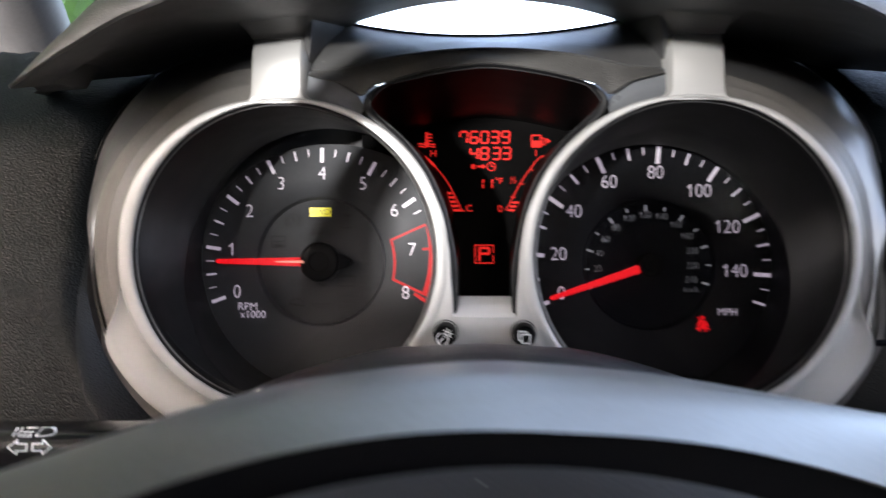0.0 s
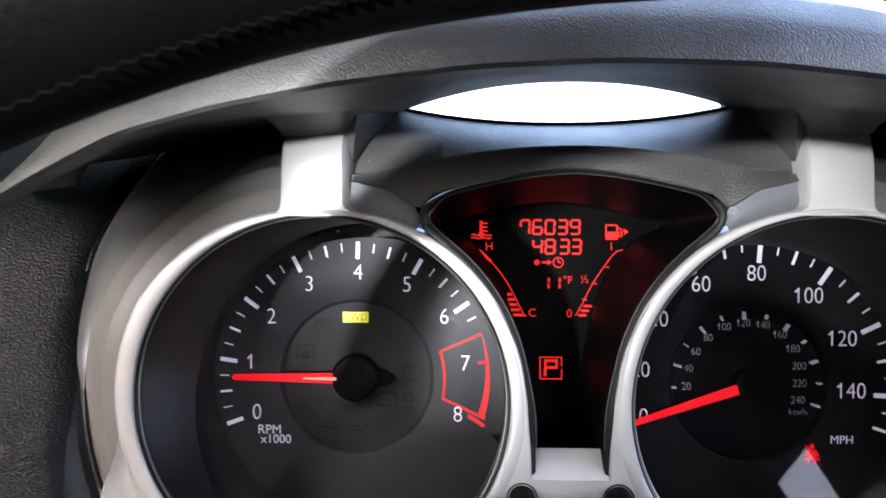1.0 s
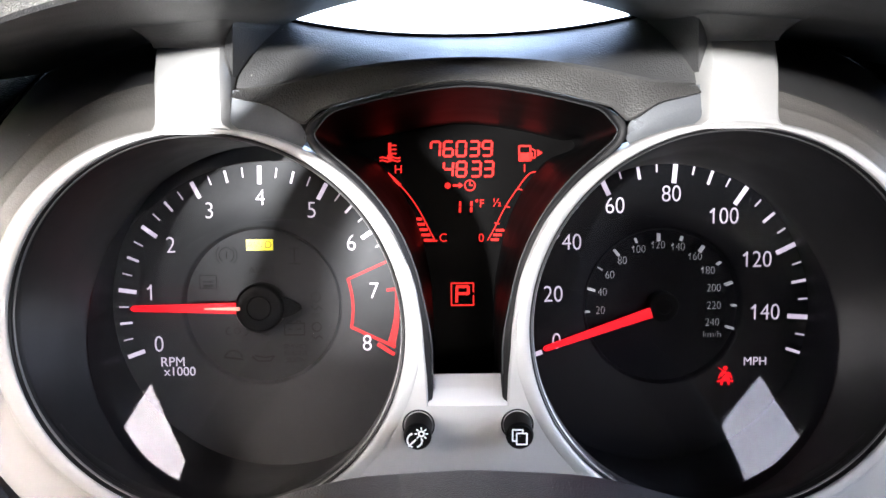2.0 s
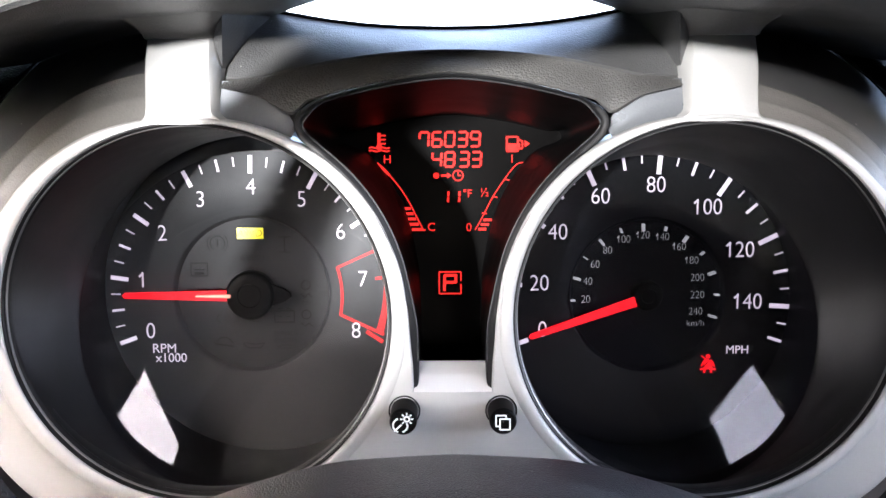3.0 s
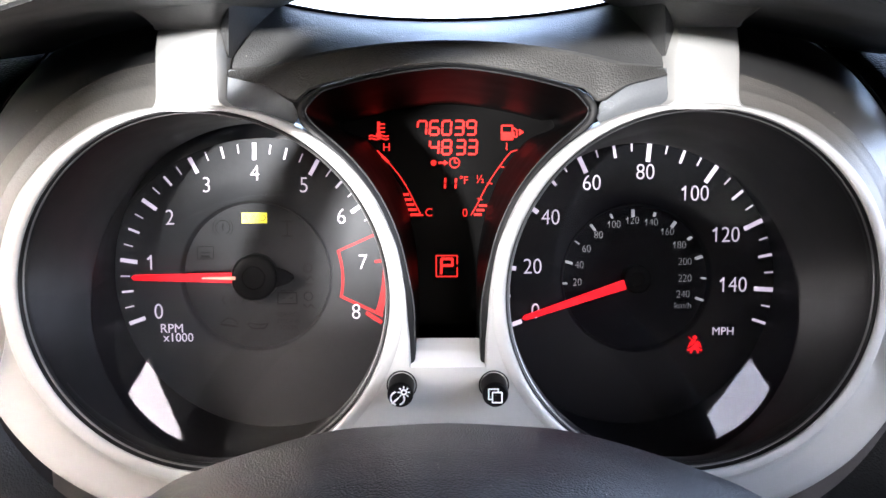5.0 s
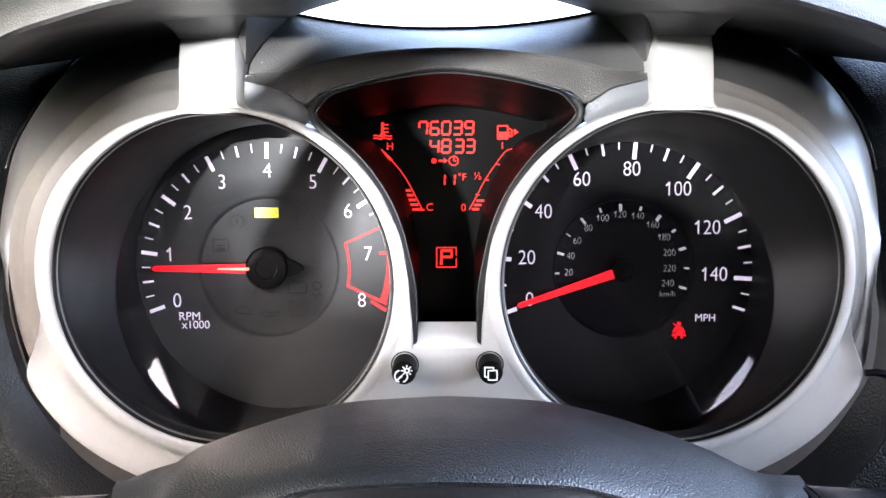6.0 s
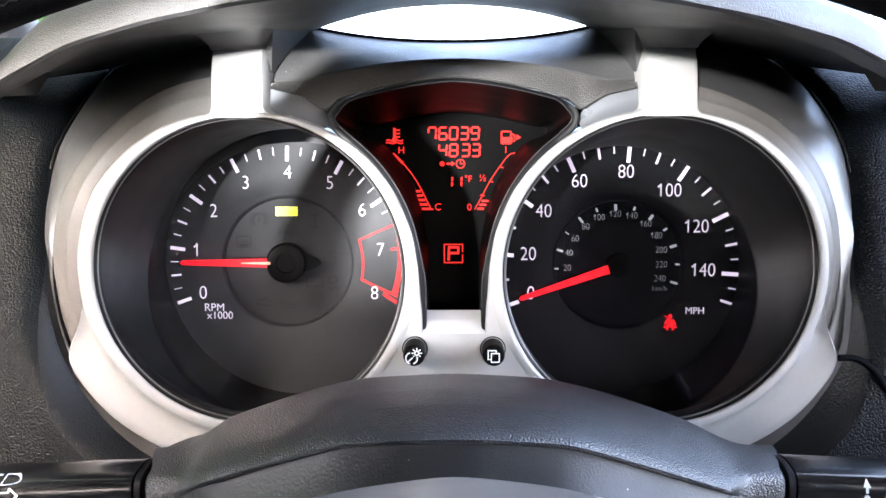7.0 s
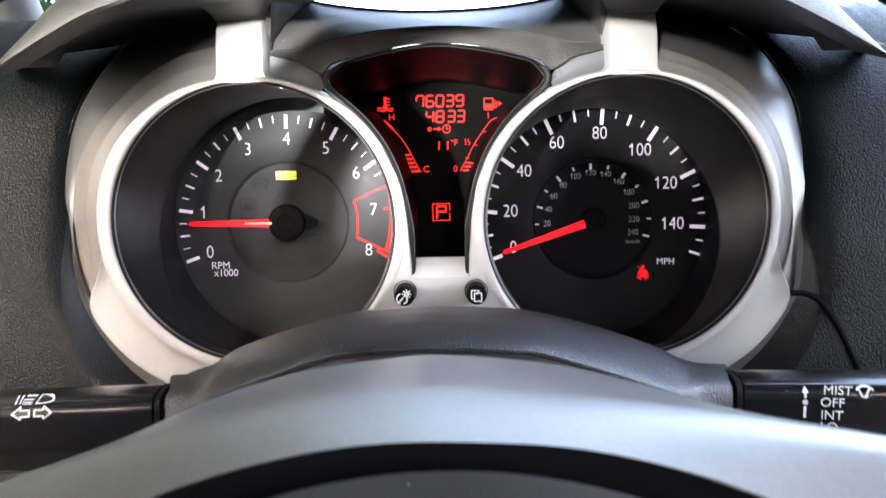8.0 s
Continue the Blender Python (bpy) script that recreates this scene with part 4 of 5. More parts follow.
# push buttons
for s in (-1, 1):
    bx, bz = s * 0.0152, -0.0160
    collar = cpart("button_collar", turned([(0.0051, 0.3530), (0.0050, 0.3519), (0.0046, 0.3521), (0.0045, 0.3580)], bx, bz, n=40), RUBBER)
    button = cpart("push_button", turned([(0.0042, 0.3600), (0.0042, 0.3434), (0.0040, 0.3426), (0.0036, 0.3423), (0.0028, 0.3425), (0.0001, 0.3425)], bx, bz, n=40), GLOSS_BLACK, label="round black push button with a white symbol")
    pm = lambda u, v, h, bx=bx, bz=bz: (bx + u, 0.3420 - h, bz + v)
    if s < 0:
        sym = [stroke(arc(-0.0008, -0.0008, 0.0022, 110, 250, 10), 0.0005, pm), stroke(arc(-0.0008, -0.0008, 0.0022, -70, 10, 6), 0.0005, pm), stroke([(-0.0026, -0.0026), (-0.0005, -0.0006)], 0.0005, pm), stroke(arc(0.0012, 0.0012, 0.0008, 0, 360, 12), 0.0005, pm)]
        sym += [stroke([(0.0012 + 0.0013 * math.cos(t), 0.0012 + 0.0013 * math.sin(t)), (0.0012 + 0.0019 * math.cos(t), 0.0012 + 0.0019 * math.sin(t))], 0.0004, pm) for t in [k * 0.785 for k in range(8)]]
    else:
        sym = [stroke(rect(0.0005, -0.0006, 0.0030, 0.0034), 0.0004, pm, closed=True), stroke([(-0.0013, -0.0012), (-0.0022, -0.0012), (-0.0022, 0.0022), (0.0008, 0.0022), (0.0008, 0.0014)], 0.0004, pm)]
    part("button_symbol", joined(sym), WHITE_PRINT, button)

# ---- hood over the cluster ----
def lip(x):
    """Front lower edge of the hood: y and z by x."""
    ax = abs(x)
    y = table(ax, [(0, 0.2650), (0.03, 0.2665), (0.06, 0.2725), (0.09, 0.2840), (0.12, 0.2990), (0.145, 0.3090), (0.168, 0.3180)])
    z = table(ax, [(0, 0.1085), (0.03, 0.1076), (0.06, 0.1050), (0.09, 0.1012), (0.12, 0.0958), (0.145, 0.0862), (0.168, 0.0760)])
    return y, z


def hood_rows():
    rows = []
    for i in range(81):
        x = lerp(-0.168, 0.168, i / 80)
        ax = abs(x)
        y, z = lip(x)
        end = max(0.0, (ax - 0.13) / 0.038)
        h = 1 - 0.75 * end ** 1.5
        fan = x * (1 + 0.20 * min(1, max(0, (ax - 0.11) / 0.058)))     # the back edge spreads wider than the lip
        mid = lerp(x, fan, 0.4)
        ceil = 0.1158 - 0.0100 * (ax / 0.057) ** 2.2 if ax < 0.057 else table(abs(fan), [(0.057, 0.1060), (0.10, 0.1040), (0.1425, 0.0985), (0.155, 0.0945), (0.17, 0.0920), (0.195, 0.0862), (0.215, 0.0815)])
        g = min(1, max(0, (ax - 0.058) / 0.012))
        g = g * g * (3 - 2 * g)
        rear = table(ax, [(0, 0.374), (0.058, 0.374), (0.070, 0.43), (0.10, 0.43), (0.140, 0.430), (0.156, 0.408), (0.17, 0.400)])
        row = [(fan, rear + 0.010, z + 0.0300 * h), (fan, rear - 0.004, z + 0.0296 * h), (x, y + 0.060, z + 0.0268 * h), (x, y + 0.032, z + 0.0222 * h), (x, y + 0.012, z + 0.0165 * h), (x, y + 0.0035, z + 0.0100 * h), (x, y + 0.0002, z + 0.0035 * h),
               (x, y + 0.0001, z + 0.0010), (x, y + 0.0012, z), (x, y + 0.0040, z + 0.0003), (x, y + 0.030, lerp(z, ceil, 0.55)), (mid, 0.350, lerp(z, ceil, 0.85)), (fan, rear, ceil + 0.0006), (fan, rear + 0.004, ceil + 0.0030), (fan, rear + 0.009, max(ceil + 0.004, z + 0.0260 * h))]
        rows.append(row)
    return rows


def smooth_rows(rows):
    """Evens out kinks along the length."""
    for _ in range(2):
        rows = [rows[0]] + [[tuple((a + 2 * b + c) / 4 for a, b, c in zip(p, q, r)) for p, q, r in zip(rows[i - 1], rows[i], rows[i + 1])] for i in range(1, len(rows) - 1)] + [rows[-1]]
    return rows


hood = thing("instrument_hood", "grained black arched hood over the instrument cluster", "dashboard hood", at=(0, 0.40, 0.10))
hood_inv = Matrix.Translation((0, -0.40, -0.10))


def hpart(name, bm, mat, label=""):
    ob = part(name, bm, mat, hood, label)
    ob.matrix_parent_inverse = hood_inv
    return ob


hpart("hood_shell", skin(smooth_rows(hood_rows()), cap=True), GRAIN)
for s in (-1, 1):
    # Light on the bracket is put in by the paler flank grey.
    hpart("hood_bracket", post_bracket(s), POD, "bracket under the hood, in lighter grey that stands in for light")
    hpart("hood_cheek", cheek(s), BROW, "web beside the opening under the hood")
hpart("hood_saddle", brow(), BROW, "satin black saddle under the hood opening")
hpart("crest_seal", tube([(x, 0.3806, crest(x) + 0.0002) for x in [lerp(-0.060, 0.060, k / 40) for k in range(41)]], 0.0009, 8), RUBBER, "thin black edge of the hood opening")

# ---- dashboard ----
dash = tagged(thing("dashboard", "black grained dashboard round the instrument cluster", "dashboard", at=(0, 0.45, 0)), kind="structure")
dash_inv = Matrix.Translation((0, -0.45, 0))


def dpart(name, bm, mat, label=""):
    ob = part(name, bm, mat, dash, label)
    ob.matrix_parent_inverse = dash_inv
    return ob


def border_wide(a):
    """Width of the smooth cove round the pod, by angle."""
    return table(a, [(-104, 0.0110), (-36, 0.0110), (-22, 0.0062), (-8, 0.0016), (4, 0.0)])


def cove(a):
    """Depth by which the grained face still turns in where it begins."""
    return lerp(0.006, 0.0003, border_wide(a) / 0.011)


def dash_face(s):
    """Sloping face of the dash from the pod outwards."""
    rows = []
    for i in range(73):
        a = lerp(-100, 100, i / 72)
        c, sn = math.cos(radians(a)), math.sin(radians(a))
        r0 = pod_out(s, a) + 0.0006 + border_wide(a)
        row = []
        for f in (0.0, 0.02, 0.045, 0.07, 0.10, 0.13, 0.16, 0.19, 0.22, 0.25, 0.28, 0.32, 0.37, 0.43, 0.5, 0.6, 0.75, 1.0):
            r = lerp(r0, 0.62, f ** 1.3)
            x, z = RX + r * c, RZ + r * sn
            roll_in = cove(a) * math.exp(-(r - r0) / 0.004)
            fold = table(x, [(0.0, 0.078), (0.078, 0.082), (0.105, 0.112), (0.9, 0.112)])
            y = dash_y(x, min(z, fold)) + roll_in
            y += 0.10 * max(0, x - 0.20) ** 1.2
            if z > fold:
                y += (z - fold) * 1.6
                z = fold + min(0.010, (z - fold) * 0.10)
            row.append((s * min(x, 0.60 if s > 0 else 0.335), y, z))
        rows.append(row)
    return skin(rows)


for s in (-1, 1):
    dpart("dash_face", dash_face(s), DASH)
dpart("dash_top", skin([[(x, y, z) for y, z in ((0.445, 0.080), (0.460, 0.092), (0.60, 0.096), (0.98, 0.085), (1.0, 0.02))] for x in [lerp(-0.40, 1.06, k / 24) for k in range(25)]]), GRAIN)
dpart("dash_back", box(-0.16, 0.16, 0.47, 0.48, -0.12, 0.094), TRIM)


def pod_border(s):
    """Smooth cove of the dash round the lower side of the pod."""
    rows = []
    for i in range(61):
        a = lerp(8, -104, i / 60)
        c, sn = math.cos(radians(a)), math.sin(radians(a))
        r0, wide = pod_out(s, a) + 0.0002, border_wide(a) + 0.0006
        row = []
        for f in (0, 0.04, 0.12, 0.25, 0.42, 0.62, 0.82, 1.0):
            r = r0 + wide * f
            z = RZ + r * sn
            row.append((s * (RX + r * c), dash_y(0, z) + cove(a) + 0.75 * wide * (1 - f) ** 1.3, z))
        rows.append(row)
    return skin(rows)


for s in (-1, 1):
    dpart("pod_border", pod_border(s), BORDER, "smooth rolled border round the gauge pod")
dpart("lower_panel", box(-0.40, 1.06, 0.33, 0.36, -0.55, -0.085, 0.01), GRAIN)
seam = [(0.1480, -0.0187), (0.1540, -0.0185), (0.1600, -0.0217), (0.1655, -0.0290), (0.1710, -0.0410), (0.1760, -0.0540), (0.1820, -0.0700)]
seam = [(x, dash_y(x, z) + 0.0002, z) for x, z in seam]
dpart("panel_gap", tube(smooth_line(seam, 2), 0.0013, 8), DIAL_DEEP, "dark gap between two dash panels")

# air vent at the far end of the dash
vent = thing("air_vent", "round dash air vent with a chrome ring", "air vent", at=(-0.275, 0.42, 0.085))
part("vent_ring", turned([(0.030, 0.006), (0.030, -0.004), (0.028, -0.006), (0.025, -0.004), (0.024, 0.010)], 0, 0, n=48), SILVER, vent, "bright ring")
part("vent_core", turned([(0.0245, 0.0), (0.012, 0.002), (0.0005, 0.001)], 0, 0, n=32), TRIM, vent)
for k in range(5):
    part("vent_slat", box(-0.022, 0.022, -0.002, 0.003, -0.0145 + k * 0.007, -0.0130 + k * 0.007), SMOOTH, vent)

# ---- steering column shroud and stalks ----
def ease(f):
    f = min(1, max(0, f))
    return f * f * (3 - 2 * f)


def shroud_rows():
    """Column cover by stations across: top, rolled lip, recessed front; each end turns into a boss for its stalk."""
    rows = []
    for i in range(91):
        u = lerp(-1, 1, i / 90)
        s = 1 if u > 0 else -1
        x = u * (0.0995 if s > 0 else 0.0935)
        ax = abs(x)
        zr = -0.0125 - 0.0012 * min(1, ax / 0.03) - 0.0215 * max(0, (ax - 0.028) / 0.074) ** 1.35
        yr = 0.312 - 0.014 * (ax / 0.1) ** 2
        zf = -0.0100 - 0.0022 * (ax / 0.03) ** 1.6 if ax < 0.03 else -0.0122 - 0.0165 * ((ax - 0.03) / 0.043) ** 1.15
        zf = max(zf, -0.044)
        yf = min(0.246 + 0.012 * (ax / 0.07) ** 2, 0.272)
        row = [(x, yr + 0.022, zr - 0.050), (x, yr + 0.006, zr - 0.006), (x, yr + 0.0015, zr - 0.0012), (x, yr - 0.002, zr)]
        for f in (0.25, 0.5, 0.75, 0.9):
            row.append((x, lerp(yr, yf, f), lerp(zr, zf, f) + 0.0046 * math.sin(math.pi * f ** 1.6) * (1 - ax / 0.16)))
        row += [(x, yf + 0.0012, zf + 0.0004), (x, yf + 0.0002, zf - 0.0006), (x, yf + 0.0004, zf - 0.0016), (x, yf + 0.0022, zf - 0.0026), (x, yf + 0.0016, zf - 0.0040), (x, yf - 0.0010, zf - 0.0080), (x, yf - 0.006, zf - 0.0150), (x, yf - 0.018, zf - 0.0250), (x, yf - 0.040, zf - 0.038), (x, yf - 0.056, zf - 0.056), (x, yf - 0.060, zf - 0.085)]
        top, front = (-0.0318, 0.2725) if s > 0 else (-0.0332, 0.2725)
        boss = [(yr + 0.022, zr - 0.050), (yr + 0.004, zr - 0.006), (0.2985, top - 0.0022), (0.2965, top - 0.0008)] + [(lerp(0.295, 0.2765, f), top) for f in (0.25, 0.5, 0.75, 0.9)]
        boss += [(0.2755, top - 0.0004), (0.2738, top - 0.0016), (0.2728, top - 0.0034), (front, top - 0.0070), (front, top - 0.0110), (front, top - 0.0150), (front, top - 0.0190), (front, top - 0.0240), (front, top - 0.032), (front, top - 0.045), (front, top - 0.070)]
        g = 0.92 * ease((ax - (0.0800 if s > 0 else 0.0760)) / 0.0075)
        rows.append([(x + s * 0.22 * g * max(0, y - 0.2725), lerp(y, b[0], g), lerp(z, b[1], g)) for (x, y, z), b in zip(row, boss)])
    return smooth_rows(rows)


shroud = thing("steering_column_shroud", "grained black plastic cover on the steering column", "column cover", at=(0, 0.27, -0.05))
ob = part("upper_cover", skin([r[:12] for r in shroud_rows()]), SHROUD, shroud, "grained top of the column cover")
ob.matrix_parent_inverse = Matrix.Translation((0, -0.27, 0.05))
stations = shroud_rows()
for run in (stations[:10], stations[-10:]):
    ob = part("stalk_boss", skin([r[11:] for r in run]), SHROUD, shroud, "grained boss round the stalk")
    ob.matrix_parent_inverse = Matrix.Translation((0, -0.27, 0.05))
ob = part("front_cover", skin([r[11:] for r in stations[9:-9]]), COVER, shroud, "smooth front of the column cover")
ob.matrix_parent_inverse = Matrix.Translation((0, -0.27, 0.05))
for s in (0, -1):
    end = shroud_rows()[s]
    ob = part("end_cap", flat_shape([(y, z) for x, y, z in end], lambda u, v, h: (end[8][0] * (1.0002 + h), u, v), 0), SHROUD, shroud)
    ob.matrix_parent_inverse = Matrix.Translation((0, -0.27, 0.05))


def stalk_section(w, h):
    """Outline of a stalk in (y, z): flat towards the driver, rounded shoulders."""
    return smooth_line([(-w, -h * 0.75), (-w * 0.75, -h), (w, -h), (w, h * 0.35), (w * 0.55, h), (-w * 0.7, h), (-w, h * 0.7), (-w, 0)], 3, True)


def stalk(s, name, label, root):
    st = thing(name, label, "control stalk", "stalks on the column", at=root)
    inv = Matrix.Translation(-root)
    way = Vector((s * 0.20, -0.035, 0.006))

    def section(p, w, h):
        return [(p[0], p[1] + a, p[2] + b) for a, b in stalk_section(w, h)]

    rows = [section(root + way * f, lerp(0.0115, 0.0125, f), lerp(0.0098, 0.0112, f)) for f in (0, 0.1, 0.3, 0.5, 0.7, 0.9, 1.0)]
    o = part("stalk_arm", skin(rows, closed_v=True, cap=True), SMOOTH, st)
    o.matrix_parent_inverse = inv
    rows = [section(root - Vector((s * d, 0, 0)), w, w * 0.86) for d, w in ((-0.0004, 0.0098), (0.0004, 0.0098), (0.0006, 0.0113), (0.0010, 0.0117), (0.0026, 0.0117), (0.0030, 0.0113), (0.0032, 0.0098), (0.0080, 0.0098))]
    o = part("stalk_collar", skin(rows, closed_v=True, cap=True), RUBBER, st, "soft black collar")
    o.matrix_parent_inverse = inv
    return st, inv


def stalk_plane(s, root, up):
    """Lays (u, v, h) on the driver's side of a stalk; u runs outwards in x, v up from a line above the middle."""
    def place(u, v, h):
        f = abs(u - root.x) / 0.20
        w, half = lerp(0.0115, 0.0125, f), lerp(0.0098, 0.0112, f)
        q = min(v + up, half * 0.985)
        line = stalk_section(w, half)
        face = min((lerp(a[0], b[0], (q - a[1]) / (b[1] - a[1])) for a, b in zip(line, line[1:] + line[:1]) if (a[1] - q) * (b[1] - q) <= 0 and a[1] != b[1]), default=-w)
        return (u, root.y - 0.035 * f + face - 0.0002 - h, root.z + 0.006 * f + q + (0.0003 if q > 0.8 * half else 0))
    return place


# prints on the stalks
LEFT_ROOT, RIGHT_ROOT = Vector((-0.0985, 0.285, -0.0440)), Vector((0.1040, 0.285, -0.0420))
st, inv = stalk(-1, "light_stalk", "black light stalk with white headlamp and arrow symbols", LEFT_ROOT)


lp1 = stalk_plane(-1, LEFT_ROOT, 0.0018)
lp0 = lambda u, v, h: lp1(-0.1365 + (u + 0.1365) * 0.82, v * 0.9, h)
lp = lambda u, v, h: lp0(u, 0.0074 + (v - 0.0042) * 0.42, h)
la = lambda u, v, h: lp0(u, 0.0022 + (v + 0.0032) * 0.80, h)
lamp = [stroke([(-0.1335 + 0.0044 * math.cos(t), 0.0062 + 0.0019 * math.sin(t)) for t in [lerp(-1.57, 1.57, k / 10) for k in range(11)]] + [(-0.1352, 0.0081), (-0.1352, 0.0043)], 0.0005, lp, closed=True)]
lamp += [stroke([(-0.1405, z), (-0.1368, z)], 0.0005, lp) for z in (0.0080, 0.0066, 0.0053, 0.0042)]
lamp += [stroke([(-0.1440, 0.0080), (-0.1430, 0.0044)], 0.0005, lp), stroke([(-0.1422, 0.0080), (-0.1414, 0.0044)], 0.0005, lp)]
o = part("headlamp_symbol", joined(lamp), WHITE_PRINT, st)
o.matrix_parent_inverse = inv
for sgn, cx in ((-1, -0.1405), (1, -0.1325)):
    outline = [(cx - 0.0030 * sgn, 0.0010), (cx + 0.0004 * sgn, 0.0010), (cx + 0.0004 * sgn, 0.0024), (cx + 0.0034 * sgn, -0.0004), (cx + 0.0004 * sgn, -0.0032), (cx + 0.0004 * sgn, -0.0018), (cx - 0.0030 * sgn, -0.0018)]
    o = part("arrow_symbol", stroke(outline, 0.0006, la, closed=True), WHITE_PRINT, st)
    o.matrix_parent_inverse = inv

st, inv = stalk(1, "wiper_stalk", "black wiper stalk with white lettering", RIGHT_ROOT)
rp0 = stalk_plane(1, RIGHT_ROOT, 0.0014)
rp = lambda u, v, h: rp0(u + 0.0027, v, h)
for text, v in (("MIST", 0.0058), ("OFF", 0.0018), ("INT", -0.0026), ("LO", -0.0068)):
    x, y, z = rp(0.1302 if text == "MIST" else 0.1285 if text != "LO" else 0.1278, v, 0.0001)
    o = lettering("stalk_lettering", text, 0.0044, pose(x, y - 0.0002, z, 90, 0, -10), WHITE_PRINT, st)
    o.matrix_parent_inverse = inv
mark = [flat_shape([(0.1192, 0.0050), (0.1212, 0.0050), (0.1202, 0.0070)], rp, 0.0001), stroke([(0.1202, 0.0054), (0.1202, 0.0034)], 0.0007, rp), flat_shape(arc(0.1202, 0.0018, 0.0009, 0, 330, 11), rp, 0.0001), stroke([(0.1202, 0.0002), (0.1204, -0.0090)], 0.0008, rp)]
o = part("switch_scale", joined(mark), WHITE_PRINT, st)
o.matrix_parent_inverse = inv
rw = lambda u, v, h: rp(u, v - 0.0020, h)
wipe = [stroke(arc(0.1385, 0.0050, 0.0040, 50, 130, 8), 0.0005, rw), stroke([(0.1385, 0.0056), (0.1402, 0.0086)], 0.0005, rw), stroke([(0.1368, 0.0080), (0.1376, 0.0060), (0.1394, 0.0060)], 0.0005, rw)]
o = part("wiper_symbol", joined(wipe), WHITE_PRINT, st)
o.matrix_parent_inverse = inv

# ---- steering wheel ----
WC = Vector((0, 0.1026, -0.0289))
TIP = radians(29)
WU, WV, WN = Vector((1, 0, 0)), Vector((0, math.sin(TIP), math.cos(TIP))), Vector((0, -math.cos(TIP), math.sin(TIP)))
wheel = thing("steering_wheel", "black leather steering wheel with a plastic hub", "steering wheel", at=WC)
wheel_inv = Matrix.Translation(-WC)


def wpart(name, bm, mat, label="", parent=None):
    ob = part(name, bm, mat, parent or wheel, label)
    if parent is None:
        ob.matrix_parent_inverse = wheel_inv
    return ob


rows = []
for i in range(128):
    a = 2 * math.pi * i / 128
    out = WU * math.cos(a) + WV * math.sin(a)
    lump = 1 + 0.05 * math.cos(4 * a)
    rows.append([WC + out * (0.1705 + 0.0146 * lump * math.cos(b)) + WN * 0.0144 * lump * math.sin(b) for b in [2 * math.pi * k / 20 for k in range(20)]])
rim = wpart("rim", skin(rows, closed_u=True, closed_v=True), WHEEL_SKIN, "leather covered rim")
for k in range(150):
    a = radians(lerp(35, 145, k / 149))
    out = WU * math.cos(a) + WV * math.sin(a)
    side = WU * -math.sin(a) + WV * math.cos(a)
    p = WC + out * (0.1705 - 0.0150) + WN * 0.0020
    if k == 0:
        bm = tube([Vector((-0.0011, 0, 0.0004)), Vector((0, 0, 0.0010)), Vector((0.0011, 0, 0.0004))], 0.00026, 6)
        stitch = wpart("stitch", bm, HUB_BLACK, "black thread stitch", rim)
        stitch.matrix_basis = Matrix.Translation(p) @ Matrix((side, WN, -out)).transposed().to_4x4()
    else:
        o = new("stitch", stitch.data)
        o.parent = rim
        o.matrix_basis = Matrix.Translation(p) @ Matrix((side, WN, -out)).transposed().to_4x4()


def hub_rows():
    """Hub shell by stations across: from its rear edge over the crown down to the groove."""
    rows = []
    for i in range(97):
        x = lerp(-0.150, 0.150, i / 96)
        ax = abs(x)
        yb = table(ax, [(0, 0.198), (0.022, 0.195), (0.037, 0.189), (0.045, 0.177), (0.052, 0.160), (0.060, 0.147), (0.072, 0.136), (0.085, 0.131), (0.15, 0.131)])
        if x < 0:
            zt = table(ax, [(0, 0.0175), (0.015, 0.0166), (0.03, 0.0143), (0.04, 0.0119), (0.065, 0.0035), (0.10, -0.009), (0.15, -0.024)])
            zb = table(ax, [(0, 0.0015), (0.022, -0.0005), (0.045, -0.0030), (0.052, -0.0030), (0.060, -0.0012), (0.072, -0.0015), (0.10, -0.0125), (0.15, -0.028)])
        else:
            zt = table(ax, [(0, 0.0175), (0.015, 0.0170), (0.03, 0.0158), (0.05, 0.0130), (0.072, 0.0094), (0.10, 0.0042), (0.15, -0.005)])
            zb = table(ax, [(0, 0.0015), (0.022, 0.0003), (0.037, -0.0015), (0.047, -0.0006), (0.058, 0.0026), (0.072, 0.0054), (0.10, 0.0014), (0.15, -0.0085)])
        groove = max(0.0152 - 4.2 * (x - 0.005) ** 2, -0.060)
        groove = min(groove, zt - 0.0025)
        row = [(x, yb + 0.004, zb - 0.030), (x, yb + 0.0024, zb - 0.0045), (x, yb + 0.0008, zb - 0.0010)]
        for f in (0.06, 0.2, 0.35, 0.5, 0.65, 0.8, 0.92):
            row.append((x, lerp(yb, 0.1230, f), lerp(zb, zt, f) + 0.035 * (yb - 0.123) * math.sin(math.pi * f)))
        row += [(x, 0.1230, zt), (x, 0.1170, zt - 0.0012)]
        for f in (0.3, 0.6, 0.9, 1.0):
            z = lerp(zt - 0.0012, groove, f)
            row.append((x, 0.1170 - 0.0075 * f ** 0.8 - (zt - 0.0012 - z) * 0.8 + (0.0010 if f == 1.0 else 0), z))
        rows.append(row)
    return smooth_rows(smooth_rows(rows))


def groove_rows():
    """Deep joint between the hub shell and the airbag cover."""
    return [[r[-1], (r[-1][0], r[-1][1] + 0.0006, r[-1][2] - 0.0012), (r[-1][0], r[-1][1] + 0.0010, r[-1][2] - 0.0070), (r[-1][0], r[-1][1] - 0.0040, r[-1][2] - 0.0105)] for r in hub_rows()]


